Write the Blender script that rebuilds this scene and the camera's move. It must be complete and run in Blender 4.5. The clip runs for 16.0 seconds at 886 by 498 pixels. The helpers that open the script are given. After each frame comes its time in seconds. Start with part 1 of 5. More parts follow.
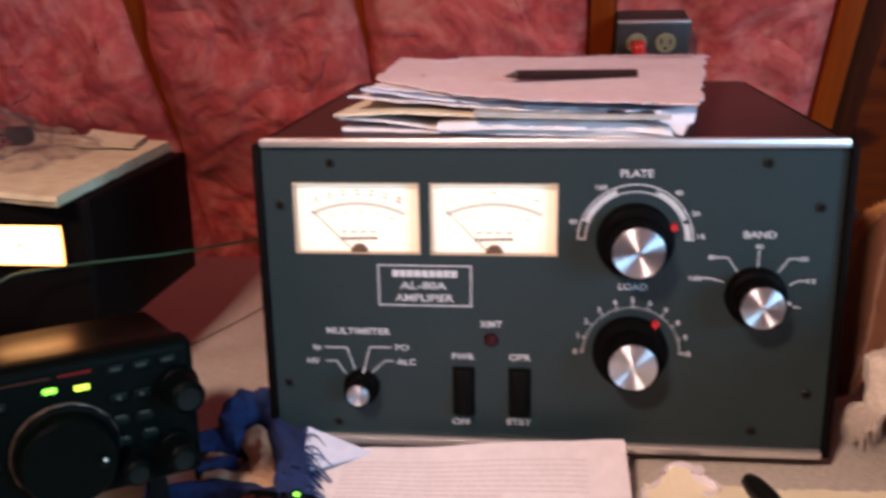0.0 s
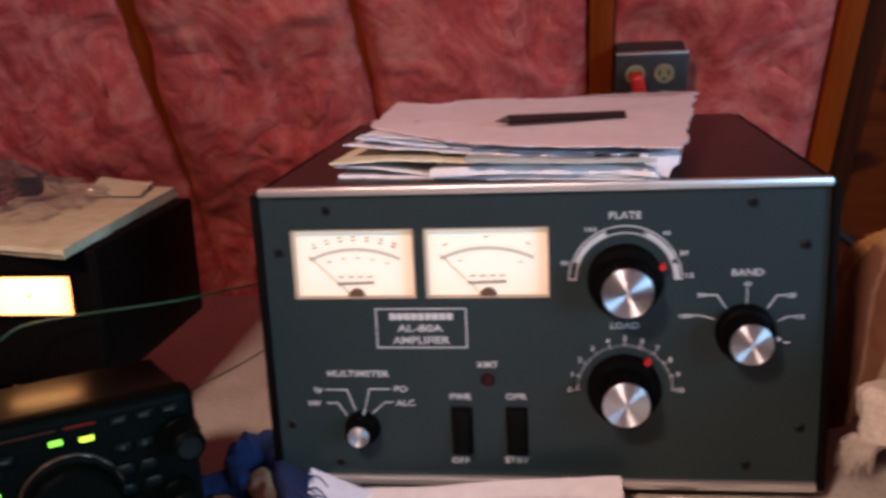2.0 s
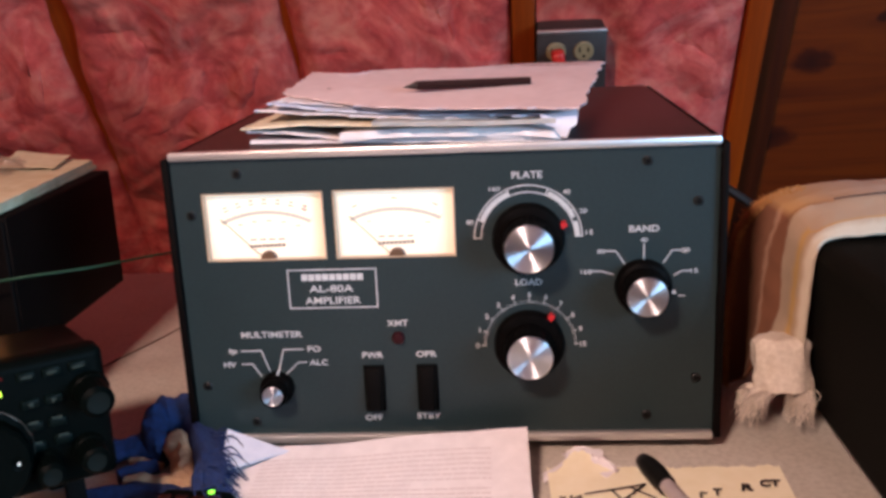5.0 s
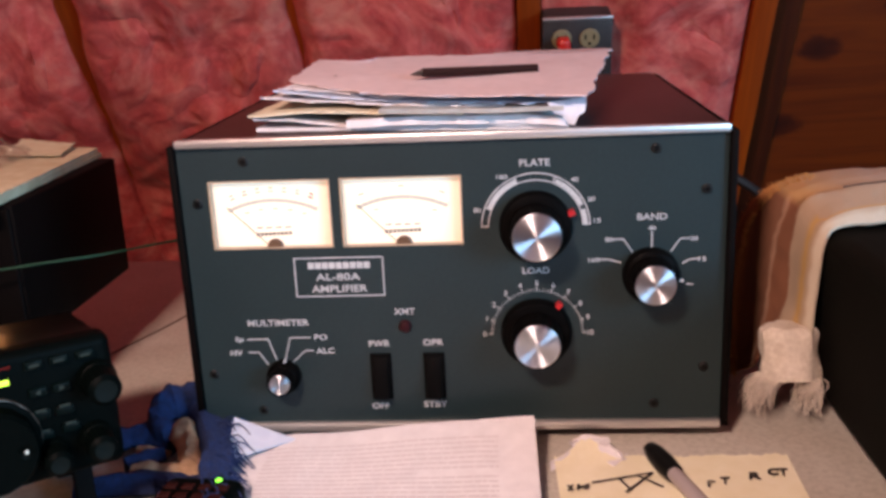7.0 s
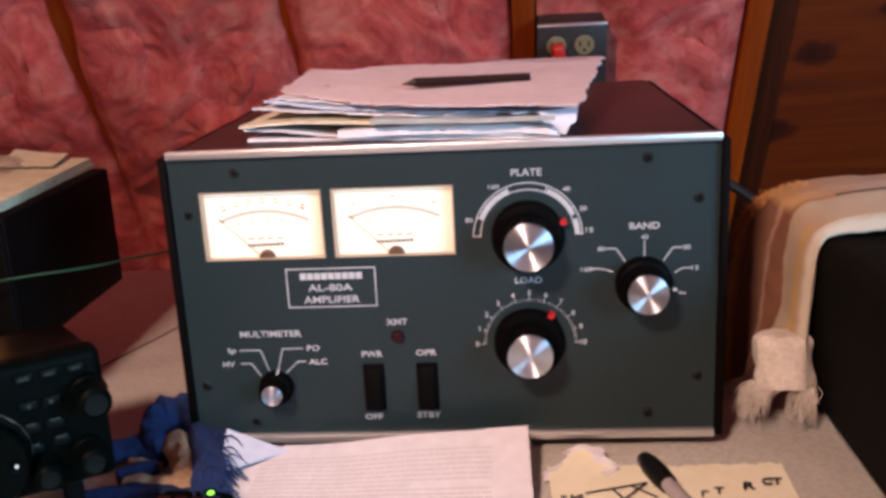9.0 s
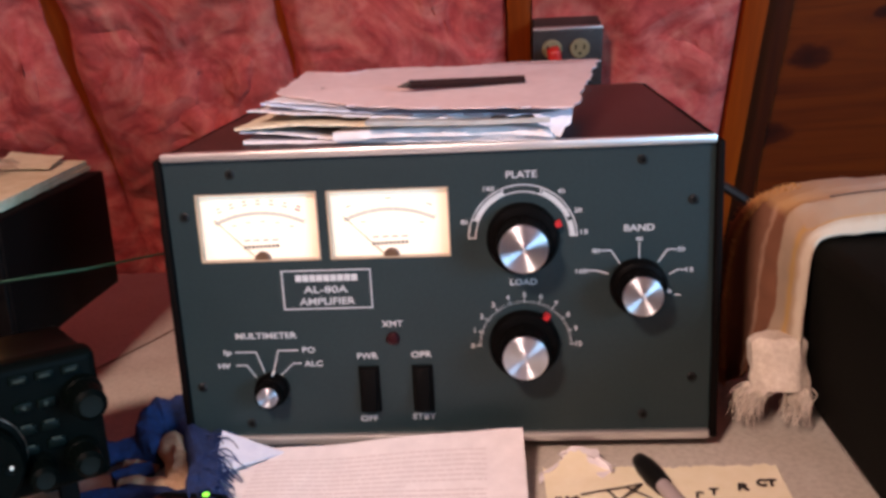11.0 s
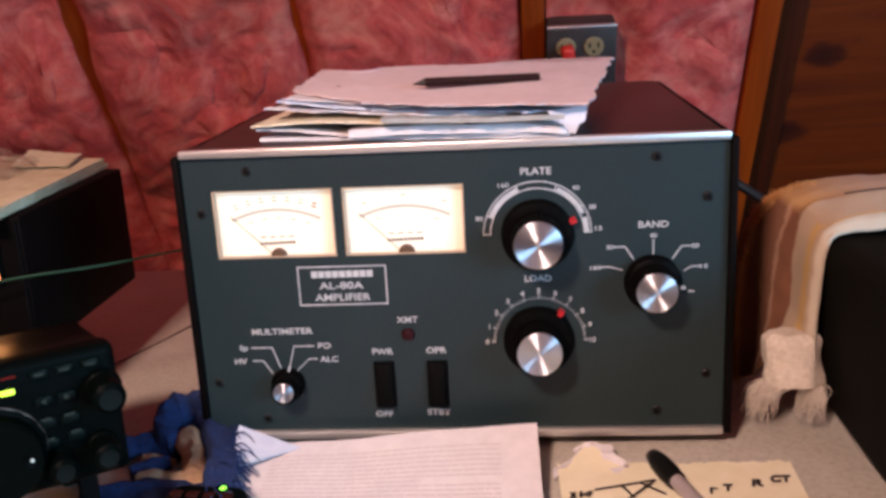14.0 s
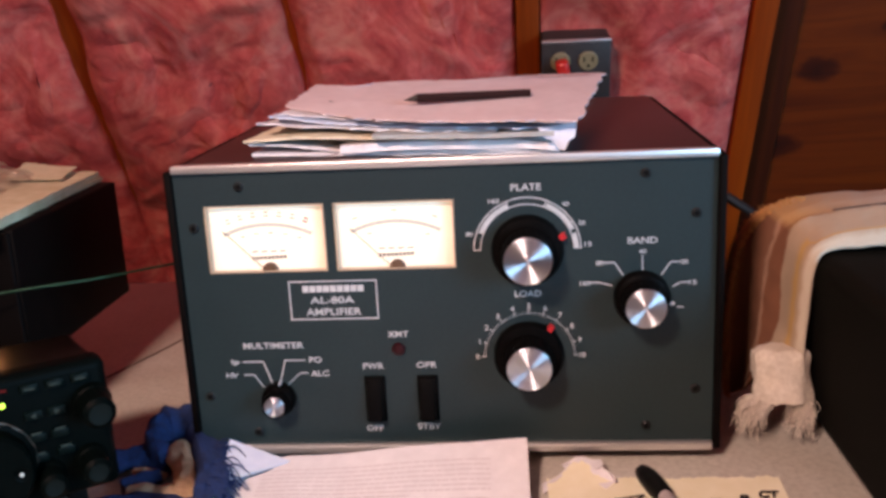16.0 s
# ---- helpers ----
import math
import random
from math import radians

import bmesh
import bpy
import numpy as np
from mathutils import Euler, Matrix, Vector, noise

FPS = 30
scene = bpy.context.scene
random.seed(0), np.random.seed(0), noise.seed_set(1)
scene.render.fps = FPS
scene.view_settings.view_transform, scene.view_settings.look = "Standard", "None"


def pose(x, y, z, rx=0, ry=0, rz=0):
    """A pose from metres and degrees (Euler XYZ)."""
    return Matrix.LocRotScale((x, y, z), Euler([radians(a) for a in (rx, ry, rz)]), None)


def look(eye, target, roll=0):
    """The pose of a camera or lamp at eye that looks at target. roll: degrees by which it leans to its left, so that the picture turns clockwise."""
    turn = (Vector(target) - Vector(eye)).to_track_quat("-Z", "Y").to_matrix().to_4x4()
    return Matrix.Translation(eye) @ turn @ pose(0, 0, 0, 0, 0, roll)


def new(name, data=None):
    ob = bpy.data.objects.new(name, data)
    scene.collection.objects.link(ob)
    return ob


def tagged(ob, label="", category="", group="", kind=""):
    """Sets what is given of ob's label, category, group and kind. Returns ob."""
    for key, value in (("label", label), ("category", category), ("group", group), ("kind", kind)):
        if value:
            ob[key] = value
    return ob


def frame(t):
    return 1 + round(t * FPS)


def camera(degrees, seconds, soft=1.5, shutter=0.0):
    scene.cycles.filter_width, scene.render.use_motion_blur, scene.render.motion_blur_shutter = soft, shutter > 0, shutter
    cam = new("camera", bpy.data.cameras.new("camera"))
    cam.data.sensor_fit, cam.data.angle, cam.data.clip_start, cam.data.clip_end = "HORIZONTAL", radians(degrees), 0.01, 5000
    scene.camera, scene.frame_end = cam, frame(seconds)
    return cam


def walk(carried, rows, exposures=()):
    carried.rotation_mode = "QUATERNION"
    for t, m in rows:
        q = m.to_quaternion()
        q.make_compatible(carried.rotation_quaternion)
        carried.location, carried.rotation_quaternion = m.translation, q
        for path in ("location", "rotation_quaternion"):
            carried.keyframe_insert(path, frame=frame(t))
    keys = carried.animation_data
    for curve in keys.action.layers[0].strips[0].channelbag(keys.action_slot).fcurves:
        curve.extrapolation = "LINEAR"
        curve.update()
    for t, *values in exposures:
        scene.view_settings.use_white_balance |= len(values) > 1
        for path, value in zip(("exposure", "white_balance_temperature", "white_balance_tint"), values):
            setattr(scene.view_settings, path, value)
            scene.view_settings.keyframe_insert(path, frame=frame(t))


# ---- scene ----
cam = camera(49.7, 16.0, soft=3.3, shutter=0.5)
PATH = [
    (0, (0.003, -0.59, 1.039), (-0.217, 1.321, 0.493), -1.1),
    (0.5, (-0.021, -0.602, 1.047), (-0.347, 1.3, 0.521), -0.7),
    (1, (-0.033, -0.613, 1.045), (-0.439, 1.272, 0.511), -0.5),
    (1.5, (-0.017, -0.604, 1.047), (-0.383, 1.284, 0.495), -1.5),
    (2, (0.02, -0.599, 1.056), (-0.237, 1.32, 0.556), -2.7),
    (2.5, (0.037, -0.596, 1.051), (-0.146, 1.332, 0.55), -2.3),
    (3, (0.048, -0.598, 1.039), (-0.068, 1.329, 0.516), -2.4),
    (3.5, (0.046, -0.606, 1.04), (-0.059, 1.316, 0.496), -2.1),
    (4, (0.046, -0.614, 1.04), (-0.091, 1.311, 0.518), -2.5),
    (6.3, (0.046, -0.62, 1.039), (-0.104, 1.302, 0.507), -2.7),
    (6.5, (0.046, -0.617, 1.039), (-0.102, 1.3, 0.49), -2.9),
    (7, (0.043, -0.617, 1.039), (-0.108, 1.301, 0.493), -2.6),
    (7.5, (0.046, -0.616, 1.04), (-0.121, 1.301, 0.496), -2.7),
    (8, (0.049, -0.614, 1.038), (-0.093, 1.302, 0.484), -2.6),
    (8.5, (0.045, -0.616, 1.041), (-0.102, 1.305, 0.505), -2.9),
    (9, (0.048, -0.614, 1.042), (-0.102, 1.306, 0.505), -2.9),
    (11.5, (0.049, -0.617, 1.041), (-0.092, 1.308, 0.518), -2.8),
    (12, (0.046, -0.619, 1.044), (-0.096, 1.31, 0.535), -2.7),
    (12.5, (0.044, -0.619, 1.04), (-0.102, 1.308, 0.523), -2.8),
    (13, (0.047, -0.62, 1.041), (-0.116, 1.3, 0.506), -2.9),
    (13.5, (0.045, -0.62, 1.04), (-0.113, 1.302, 0.508), -3.1),
    (14, (0.048, -0.62, 1.04), (-0.122, 1.301, 0.511), -3.0),
    (14.5, (0.046, -0.624, 1.042), (-0.134, 1.297, 0.515), -3.2),
    (15, (0.045, -0.625, 1.046), (-0.12, 1.305, 0.548), -2.6),
    (15.5, (0.048, -0.627, 1.043), (-0.126, 1.3, 0.537), -2.8),
    (16, (0.054, -0.622, 1.044), (-0.113, 1.305, 0.535), -2.8),
]
walk(cam, [(t, look(eye, target, roll)) for t, eye, target, roll in PATH],
     exposures=[(0, -0.1), (0.5, -0.3), (1.0, -0.5), (1.5, -0.55), (2.0, -0.5), (2.5, -0.25), (3.0, -0.08), (3.5, -0.04), (16.0, -0.04)])

# ---- light ----
world = bpy.data.worlds.new("attic_world")
scene.world = world
world.use_nodes = True
sky = world.node_tree.nodes.new("ShaderNodeTexSky")
sky.sky_type, sky.sun_disc = "NISHITA", False
sky.sun_elevation, sky.sun_rotation = radians(35), radians(92)
world.node_tree.links.new(sky.outputs[0], world.node_tree.nodes["Background"].inputs[0])
world.node_tree.nodes["Background"].inputs[1].default_value = 0.1


def area_lamp(name, eye, target, energy, colour, size_x, size_y):
    data = bpy.data.lights.new(name, "AREA")
    data.shape, data.size, data.size_y, data.energy, data.color = "RECTANGLE", size_x, size_y, energy, colour
    lamp = new(name, data)
    lamp.matrix_world = look(eye, target)
    return lamp


# Warm light placed by the knob shadows; its fitting is unseen and added.
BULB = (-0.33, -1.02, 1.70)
lamp_light = area_lamp("warm_main_light", BULB, (-0.03, 0.06, 0.75), 6.9, (1.0, 0.67, 0.57), 0.16, 0.16)
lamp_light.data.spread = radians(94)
area_lamp("window_daylight", (2.05, -1.65, 1.35), (0.0, 0.0, 0.9), 82, (0.37, 0.68, 1.0), 1.10, 0.95)

# ---- materials ----
def material(name, colour, rough=0.5, metal=0.0, **more):
    m = bpy.data.materials.new(name)
    m.use_nodes = True
    b = m.node_tree.nodes["Principled BSDF"]
    b.inputs["Base Color"].default_value = (*colour, 1)
    b.inputs["Roughness"].default_value, b.inputs["Metallic"].default_value = rough, metal
    for key, value in more.items():
        b.inputs[key.replace("_", " ")].default_value = value
    return m


def add(m, kind, **values):
    n = m.node_tree.nodes.new(kind)
    for key, value in values.items():
        if key in n.inputs:
            n.inputs[key].default_value = value
    return n


def wire(m, a, b):
    m.node_tree.links.new(a, b)


def coords(m, scale=(1, 1, 1), space="Object"):
    t, p = add(m, "ShaderNodeTexCoord"), add(m, "ShaderNodeMapping")
    p.inputs["Scale"].default_value = scale
    wire(m, t.outputs[space], p.inputs["Vector"])
    return p.outputs[0]


def ramp(m, source, stops):
    r = add(m, "ShaderNodeValToRGB")
    e = r.color_ramp.elements
    while len(e) < len(stops):
        e.new(0.5)
    for k, (at, colour) in zip(e, stops):
        k.position, k.color = at, (*colour, 1)
    wire(m, source, r.inputs[0])
    return r.outputs[0]


def grained(name, stops, scale, rough=(0.5, 0.7), bump=0.2, depth=0.001, stretch=(1, 1, 1), detail=6, blotch=None, metal=0.0, **more):
    """A surface with colour grain, broader blotches, uneven gloss and fine relief."""
    m = material(name, stops[0][1], rough[0], metal, **more)
    b = m.node_tree.nodes["Principled BSDF"]
    v = coords(m, stretch)
    n = add(m, "ShaderNodeTexNoise", Scale=scale, Detail=detail, Roughness=0.62)
    wire(m, v, n.inputs["Vector"])
    colour = ramp(m, n.outputs[0], stops)
    if blotch:
        big = add(m, "ShaderNodeTexNoise", Scale=blotch[0], Detail=4, Roughness=0.6)
        wire(m, v, big.inputs["Vector"])
        mix = add(m, "ShaderNodeMix")
        mix.data_type, mix.blend_type = "RGBA", "MULTIPLY"
        mix.inputs[0].default_value = 1.0
        wire(m, colour, mix.inputs[6])
        wire(m, ramp(m, big.outputs[0], [(0.3, blotch[1]), (0.65, (1, 1, 1))]), mix.inputs[7])
        colour = mix.outputs[2]
    wire(m, colour, b.inputs["Base Color"])
    gloss = add(m, "ShaderNodeMapRange")
    gloss.inputs[3].default_value, gloss.inputs[4].default_value = rough
    wire(m, n.outputs[0], gloss.inputs[0])
    wire(m, gloss.outputs[0], b.inputs["Roughness"])
    if bump:
        k = add(m, "ShaderNodeBump", Strength=bump, Distance=depth)
        wire(m, n.outputs[0], k.inputs["Height"])
        wire(m, k.outputs[0], b.inputs["Normal"])
    return m


def glowing(name, colour, strength, base=(0.8, 0.8, 0.7)):
    return material(name, base, 0.4, Emission_Color=(*colour, 1), Emission_Strength=strength)


PANEL = grained("slate_grey_painted_panel", [(0.3, (0.0083, 0.0200, 0.0228)), (0.7, (0.0122, 0.0278, 0.0312))], 420, (0.42, 0.55), 0.25, 0.0003, blotch=(14, (0.86, 0.86, 0.87)), Specular_IOR_Level=0.4)
# Black cover; the maroon reflected from the insulation is put into its base colour.
CASE = grained("textured_case_maroon_reflection", [(0.3, (0.022, 0.009, 0.008)), (0.7, (0.040, 0.016, 0.014))], 700, (0.30, 0.44), 0.4, 0.0004, blotch=(9, (0.75, 0.75, 0.75)))
BLACK_CASE = grained("black_textured_case", [(0.3, (0.0018, 0.0012, 0.0011)), (0.7, (0.0040, 0.0028, 0.0025))], 600, (0.55, 0.75), 0.4, 0.0004, blotch=(8, (0.7, 0.7, 0.7)), Specular_IOR_Level=0.06)
ALU = grained("brushed_aluminium_trim", [(0.3, (0.72, 0.71, 0.69)), (0.7, (0.86, 0.85, 0.83))], 260, (0.32, 0.46), 0.15, 0.0002, (0.05, 1, 1), metal=0.85)
WHITE_PRINT = grained("white_screen_print", [(0.3, (0.34, 0.36, 0.37)), (0.6, (0.50, 0.52, 0.53))], 900, (0.5, 0.7), 0)
KNOB_BLACK = grained("black_knob_plastic", [(0.3, (0.0015, 0.0015, 0.0015)), (0.7, (0.003, 0.0028, 0.0028))], 300, (0.4, 0.55), 0.1, 0.0002, Specular_IOR_Level=0.03)
RED_MARK = material("red_pointer_paint", (0.40, 0.010, 0.014), 0.5)
RED_LENS = material("dark_red_lamp_lens", (0.022, 0.003, 0.005), 0.35, Specular_IOR_Level=0.2)
SCREW = grained("black_oxide_screw", [(0.3, (0.004, 0.005, 0.005)), (0.7, (0.010, 0.011, 0.011))], 500, (0.45, 0.6), 0.1, 0.0002, Specular_IOR_Level=0.25)
DEEP_BLACK = grained("matte_black_fabric_paint", [(0.3, (0.0045, 0.0046, 0.0036)), (0.7, (0.0070, 0.0072, 0.0055))], 300, (0.7, 0.9), 0.3, 0.0005, Specular_IOR_Level=0.06)
RUBBER = material("black_rubber", (0.004, 0.004, 0.004), 0.8, Specular_IOR_Level=0.05)
ROCKER = material("black_rocker_plastic", (0.0025, 0.0025, 0.0025), 0.5, Specular_IOR_Level=0.04)


def spun_metal():
    m = material("spun_aluminium_cap", (0.66, 0.73, 0.82), 0.42, 1.0, Anisotropic=0.97, Anisotropic_Rotation=0.25)
    b = m.node_tree.nodes["Principled BSDF"]
    t = add(m, "ShaderNodeTangent")
    t.direction_type, t.axis = "RADIAL", "Y"
    wire(m, t.outputs[0], b.inputs["Tangent"])
    n = add(m, "ShaderNodeTexWave", Scale=900.0, Distortion=0.4)
    n.wave_type, n.rings_direction = "RINGS", "Y"
    wire(m, coords(m), n.inputs["Vector"])
    k = add(m, "ShaderNodeBump", Strength=0.05, Distance=0.0001)
    wire(m, n.outputs[0], k.inputs["Height"])
    wire(m, k.outputs[0], b.inputs["Normal"])
    return m


SPUN = spun_metal()


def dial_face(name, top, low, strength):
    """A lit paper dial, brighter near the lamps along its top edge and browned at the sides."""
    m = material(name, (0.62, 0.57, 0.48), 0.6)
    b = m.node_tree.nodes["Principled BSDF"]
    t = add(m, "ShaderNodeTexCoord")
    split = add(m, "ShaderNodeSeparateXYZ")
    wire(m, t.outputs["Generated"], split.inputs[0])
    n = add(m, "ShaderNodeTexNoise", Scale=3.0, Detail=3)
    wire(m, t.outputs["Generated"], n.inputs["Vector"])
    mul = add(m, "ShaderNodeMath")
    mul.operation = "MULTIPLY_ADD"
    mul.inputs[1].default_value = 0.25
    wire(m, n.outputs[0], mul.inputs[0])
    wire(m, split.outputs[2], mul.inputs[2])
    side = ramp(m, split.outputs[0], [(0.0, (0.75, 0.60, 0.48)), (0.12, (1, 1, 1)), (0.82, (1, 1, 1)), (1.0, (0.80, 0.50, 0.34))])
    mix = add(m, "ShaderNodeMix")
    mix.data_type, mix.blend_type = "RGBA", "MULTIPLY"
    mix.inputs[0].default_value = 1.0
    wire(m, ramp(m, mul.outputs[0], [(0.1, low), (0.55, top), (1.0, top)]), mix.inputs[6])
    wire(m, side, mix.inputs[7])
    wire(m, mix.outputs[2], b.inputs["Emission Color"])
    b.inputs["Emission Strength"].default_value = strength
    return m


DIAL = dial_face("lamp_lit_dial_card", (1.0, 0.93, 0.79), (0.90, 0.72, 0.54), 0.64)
DIAL_DIM = glowing("cool_dial_card", (0.30, 0.52, 0.60), 0.34, (0.10, 0.12, 0.13))
LIT_WINDOW = dial_face("overlit_dial_card", (1.0, 0.43, 0.11), (1.0, 0.36, 0.085), 8.0)
# Tan rim; its slight emission stands in for dial light shining through.
BEZEL = material("tan_plastic_dial_glow", (0.32, 0.24, 0.17), 0.4, Emission_Color=(0.9, 0.7, 0.5, 1), Emission_Strength=0.10)
INK = material("faded_dial_ink", (0.16, 0.13, 0.10), 0.8)
# These inks emit a little, in place of the lit card showing through them.
INK_SOFT = material("pale_dial_ink", (0.28, 0.26, 0.23), 0.8, Emission_Color=(0.84, 0.76, 0.64, 1), Emission_Strength=0.47)
INK_MID = material("grey_dial_ink", (0.20, 0.19, 0.17), 0.8, Emission_Color=(0.74, 0.70, 0.60, 1), Emission_Strength=0.30)
INK_RED = material("red_dial_ink", (0.45, 0.06, 0.05), 0.8, Emission_Color=(0.8, 0.25, 0.2, 1), Emission_Strength=0.15)
LCD = material("amber_lit_display", (0.25, 0.15, 0.005), 0.5, Specular_IOR_Level=0.05, Emission_Color=(1.0, 0.70, 0.003, 1), Emission_Strength=1.35)
LCD_INK = material("amber_display_digits", (0.2, 0.12, 0.004), 0.5, Specular_IOR_Level=0.05, Emission_Color=(1.0, 0.62, 0.002, 1), Emission_Strength=1.25)
GREEN_LED = glowing("green_lamp", (0.30, 1.0, 0.06), 2.2, (0.1, 0.5, 0.05))
LIME_LED = glowing("lime_lamp", (0.62, 1.0, 0.06), 2.2, (0.3, 0.5, 0.05))
RADIO_BLACK = grained("satin_black_radio_plastic", [(0.3, (0.0005, 0.0014, 0.0013)), (0.7, (0.0013, 0.0028, 0.0026))], 420, (0.4, 0.55), 0.15, 0.0002, Specular_IOR_Level=0.025)
RADIO_TOP = grained("black_painted_steel_lid", [(0.3, (0.0020, 0.0014, 0.0012)), (0.7, (0.004, 0.003, 0.0025))], 500, (0.24, 0.36), 0.2, 0.0002, blotch=(30, (0.6, 0.6, 0.6)), Specular_IOR_Level=0.14)
BUTTON = material("charcoal_button_plastic", (0.0014, 0.0044, 0.0040), 0.45, Specular_IOR_Level=0.06)
LEGEND = material("grey_legend_print", (0.024, 0.036, 0.031), 0.6, Specular_IOR_Level=0.1)
LEGEND_RED = material("dull_red_legend_print", (0.07, 0.008, 0.007), 0.6, Specular_IOR_Level=0.05)
KNOB_FACE = material("grey_green_knob_face", (0.0016, 0.0046, 0.0043), 0.5, Specular_IOR_Level=0.1)


def desk_laminate():
    m = grained("speckled_beige_laminate", [(0.32, (0.42, 0.395, 0.345)), (0.5, (0.51, 0.485, 0.425)), (0.68, (0.57, 0.545, 0.485))], 260, (0.42, 0.62), 0.25, 0.0004, blotch=(7, (0.84, 0.80, 0.76)))
    return m


LAMINATE = desk_laminate()
PAPER = grained("white_office_paper", [(0.3, (0.70, 0.68, 0.70)), (0.7, (0.80, 0.78, 0.80))], 90, (0.7, 0.85), 0.3, 0.0006, blotch=(9, (0.90, 0.89, 0.90)))
# Worn white paper with the pink bounce light put into its base colour.
PAPER_PINK_BOUNCE = grained("worn_paper_pink_bounce", [(0.3, (0.62, 0.50, 0.51)), (0.7, (0.71, 0.585, 0.595))], 90, (0.7, 0.85), 0.3, 0.0006, blotch=(12, (0.90, 0.87, 0.88)))
PAPER_CREAM = grained("cream_paper", [(0.3, (0.68, 0.62, 0.46)), (0.7, (0.78, 0.73, 0.58))], 90, (0.7, 0.85), 0.3, 0.0006, blotch=(9, (0.88, 0.86, 0.82)))
# Yellowish pad paper, darkened so that the dim light there is in its colour.
PAPER_PAD_DIM = grained("yellowish_pad_paper_dimmed", [(0.3, (0.56, 0.45, 0.28)), (0.7, (0.68, 0.58, 0.40))], 80, (0.7, 0.85), 0.2, 0.0005, blotch=(10, (0.8, 0.78, 0.72)))
PAPER_GREY = grained("grey_card", [(0.3, (0.28, 0.29, 0.28)), (0.7, (0.38, 0.39, 0.38))], 80, (0.6, 0.8), 0.2, 0.0005)
# Blue of daylight and shade on pale paper, put into the base colour.
PAPER_BLUE_TINT = grained("paper_blue_daylight_tint", [(0.3, (0.52, 0.60, 0.75)), (0.7, (0.62, 0.69, 0.82))], 80, (0.6, 0.8), 0.2, 0.0005)
PAPER_YELLOW = grained("yellow_pad_paper", [(0.3, (0.82, 0.77, 0.55)), (0.7, (0.88, 0.84, 0.66))], 70, (0.7, 0.85), 0.2, 0.0005, blotch=(20, (0.92, 0.90, 0.85)))
PRINT_GREY = material("grey_laser_print", (0.60, 0.56, 0.58), 0.8)
PRINT_BROWN = material("faded_brown_print", (0.40, 0.27, 0.27), 0.8)
PEN_INK = material("black_pen_ink", (0.02, 0.018, 0.018), 0.7)
PEN_BLACK = material("black_pen_plastic", (0.005, 0.005, 0.005), 0.4, Specular_IOR_Level=0.12)
BLUE_CLOTH = grained("royal_blue_cotton", [(0.3, (0.002, 0.009, 0.048)), (0.7, (0.006, 0.027, 0.115))], 260, (0.8, 0.95), 0.6, 0.001)
WHITE_CLOTH = grained("grubby_white_cotton", [(0.3, (0.36, 0.23, 0.13)), (0.7, (0.54, 0.38, 0.24))], 220, (0.8, 0.95), 0.7, 0.001)
GAUZE = grained("cream_gauze", [(0.3, (0.60, 0.53, 0.45)), (0.7, (0.78, 0.72, 0.64))], 300, (0.85, 0.95), 0.7, 0.0012, blotch=(25, (0.85, 0.82, 0.76)))
GREEN_WIRE = material("green_wire_insulation", (0.003, 0.040, 0.018), 0.5)
BLACK_WIRE = material("black_cable_jacket", (0.010, 0.009, 0.009), 0.5)
STEEL_BOX = grained("painted_grey_outlet_box", [(0.3, (0.022, 0.018, 0.017)), (0.7, (0.036, 0.030, 0.029))], 200, (0.4, 0.55), 0.2, 0.0003)
IVORY = material("ivory_receptacle", (0.22, 0.17, 0.09), 0.45)
RED_PLUG = material("red_plug_plastic", (0.50, 0.018, 0.012), 0.4)


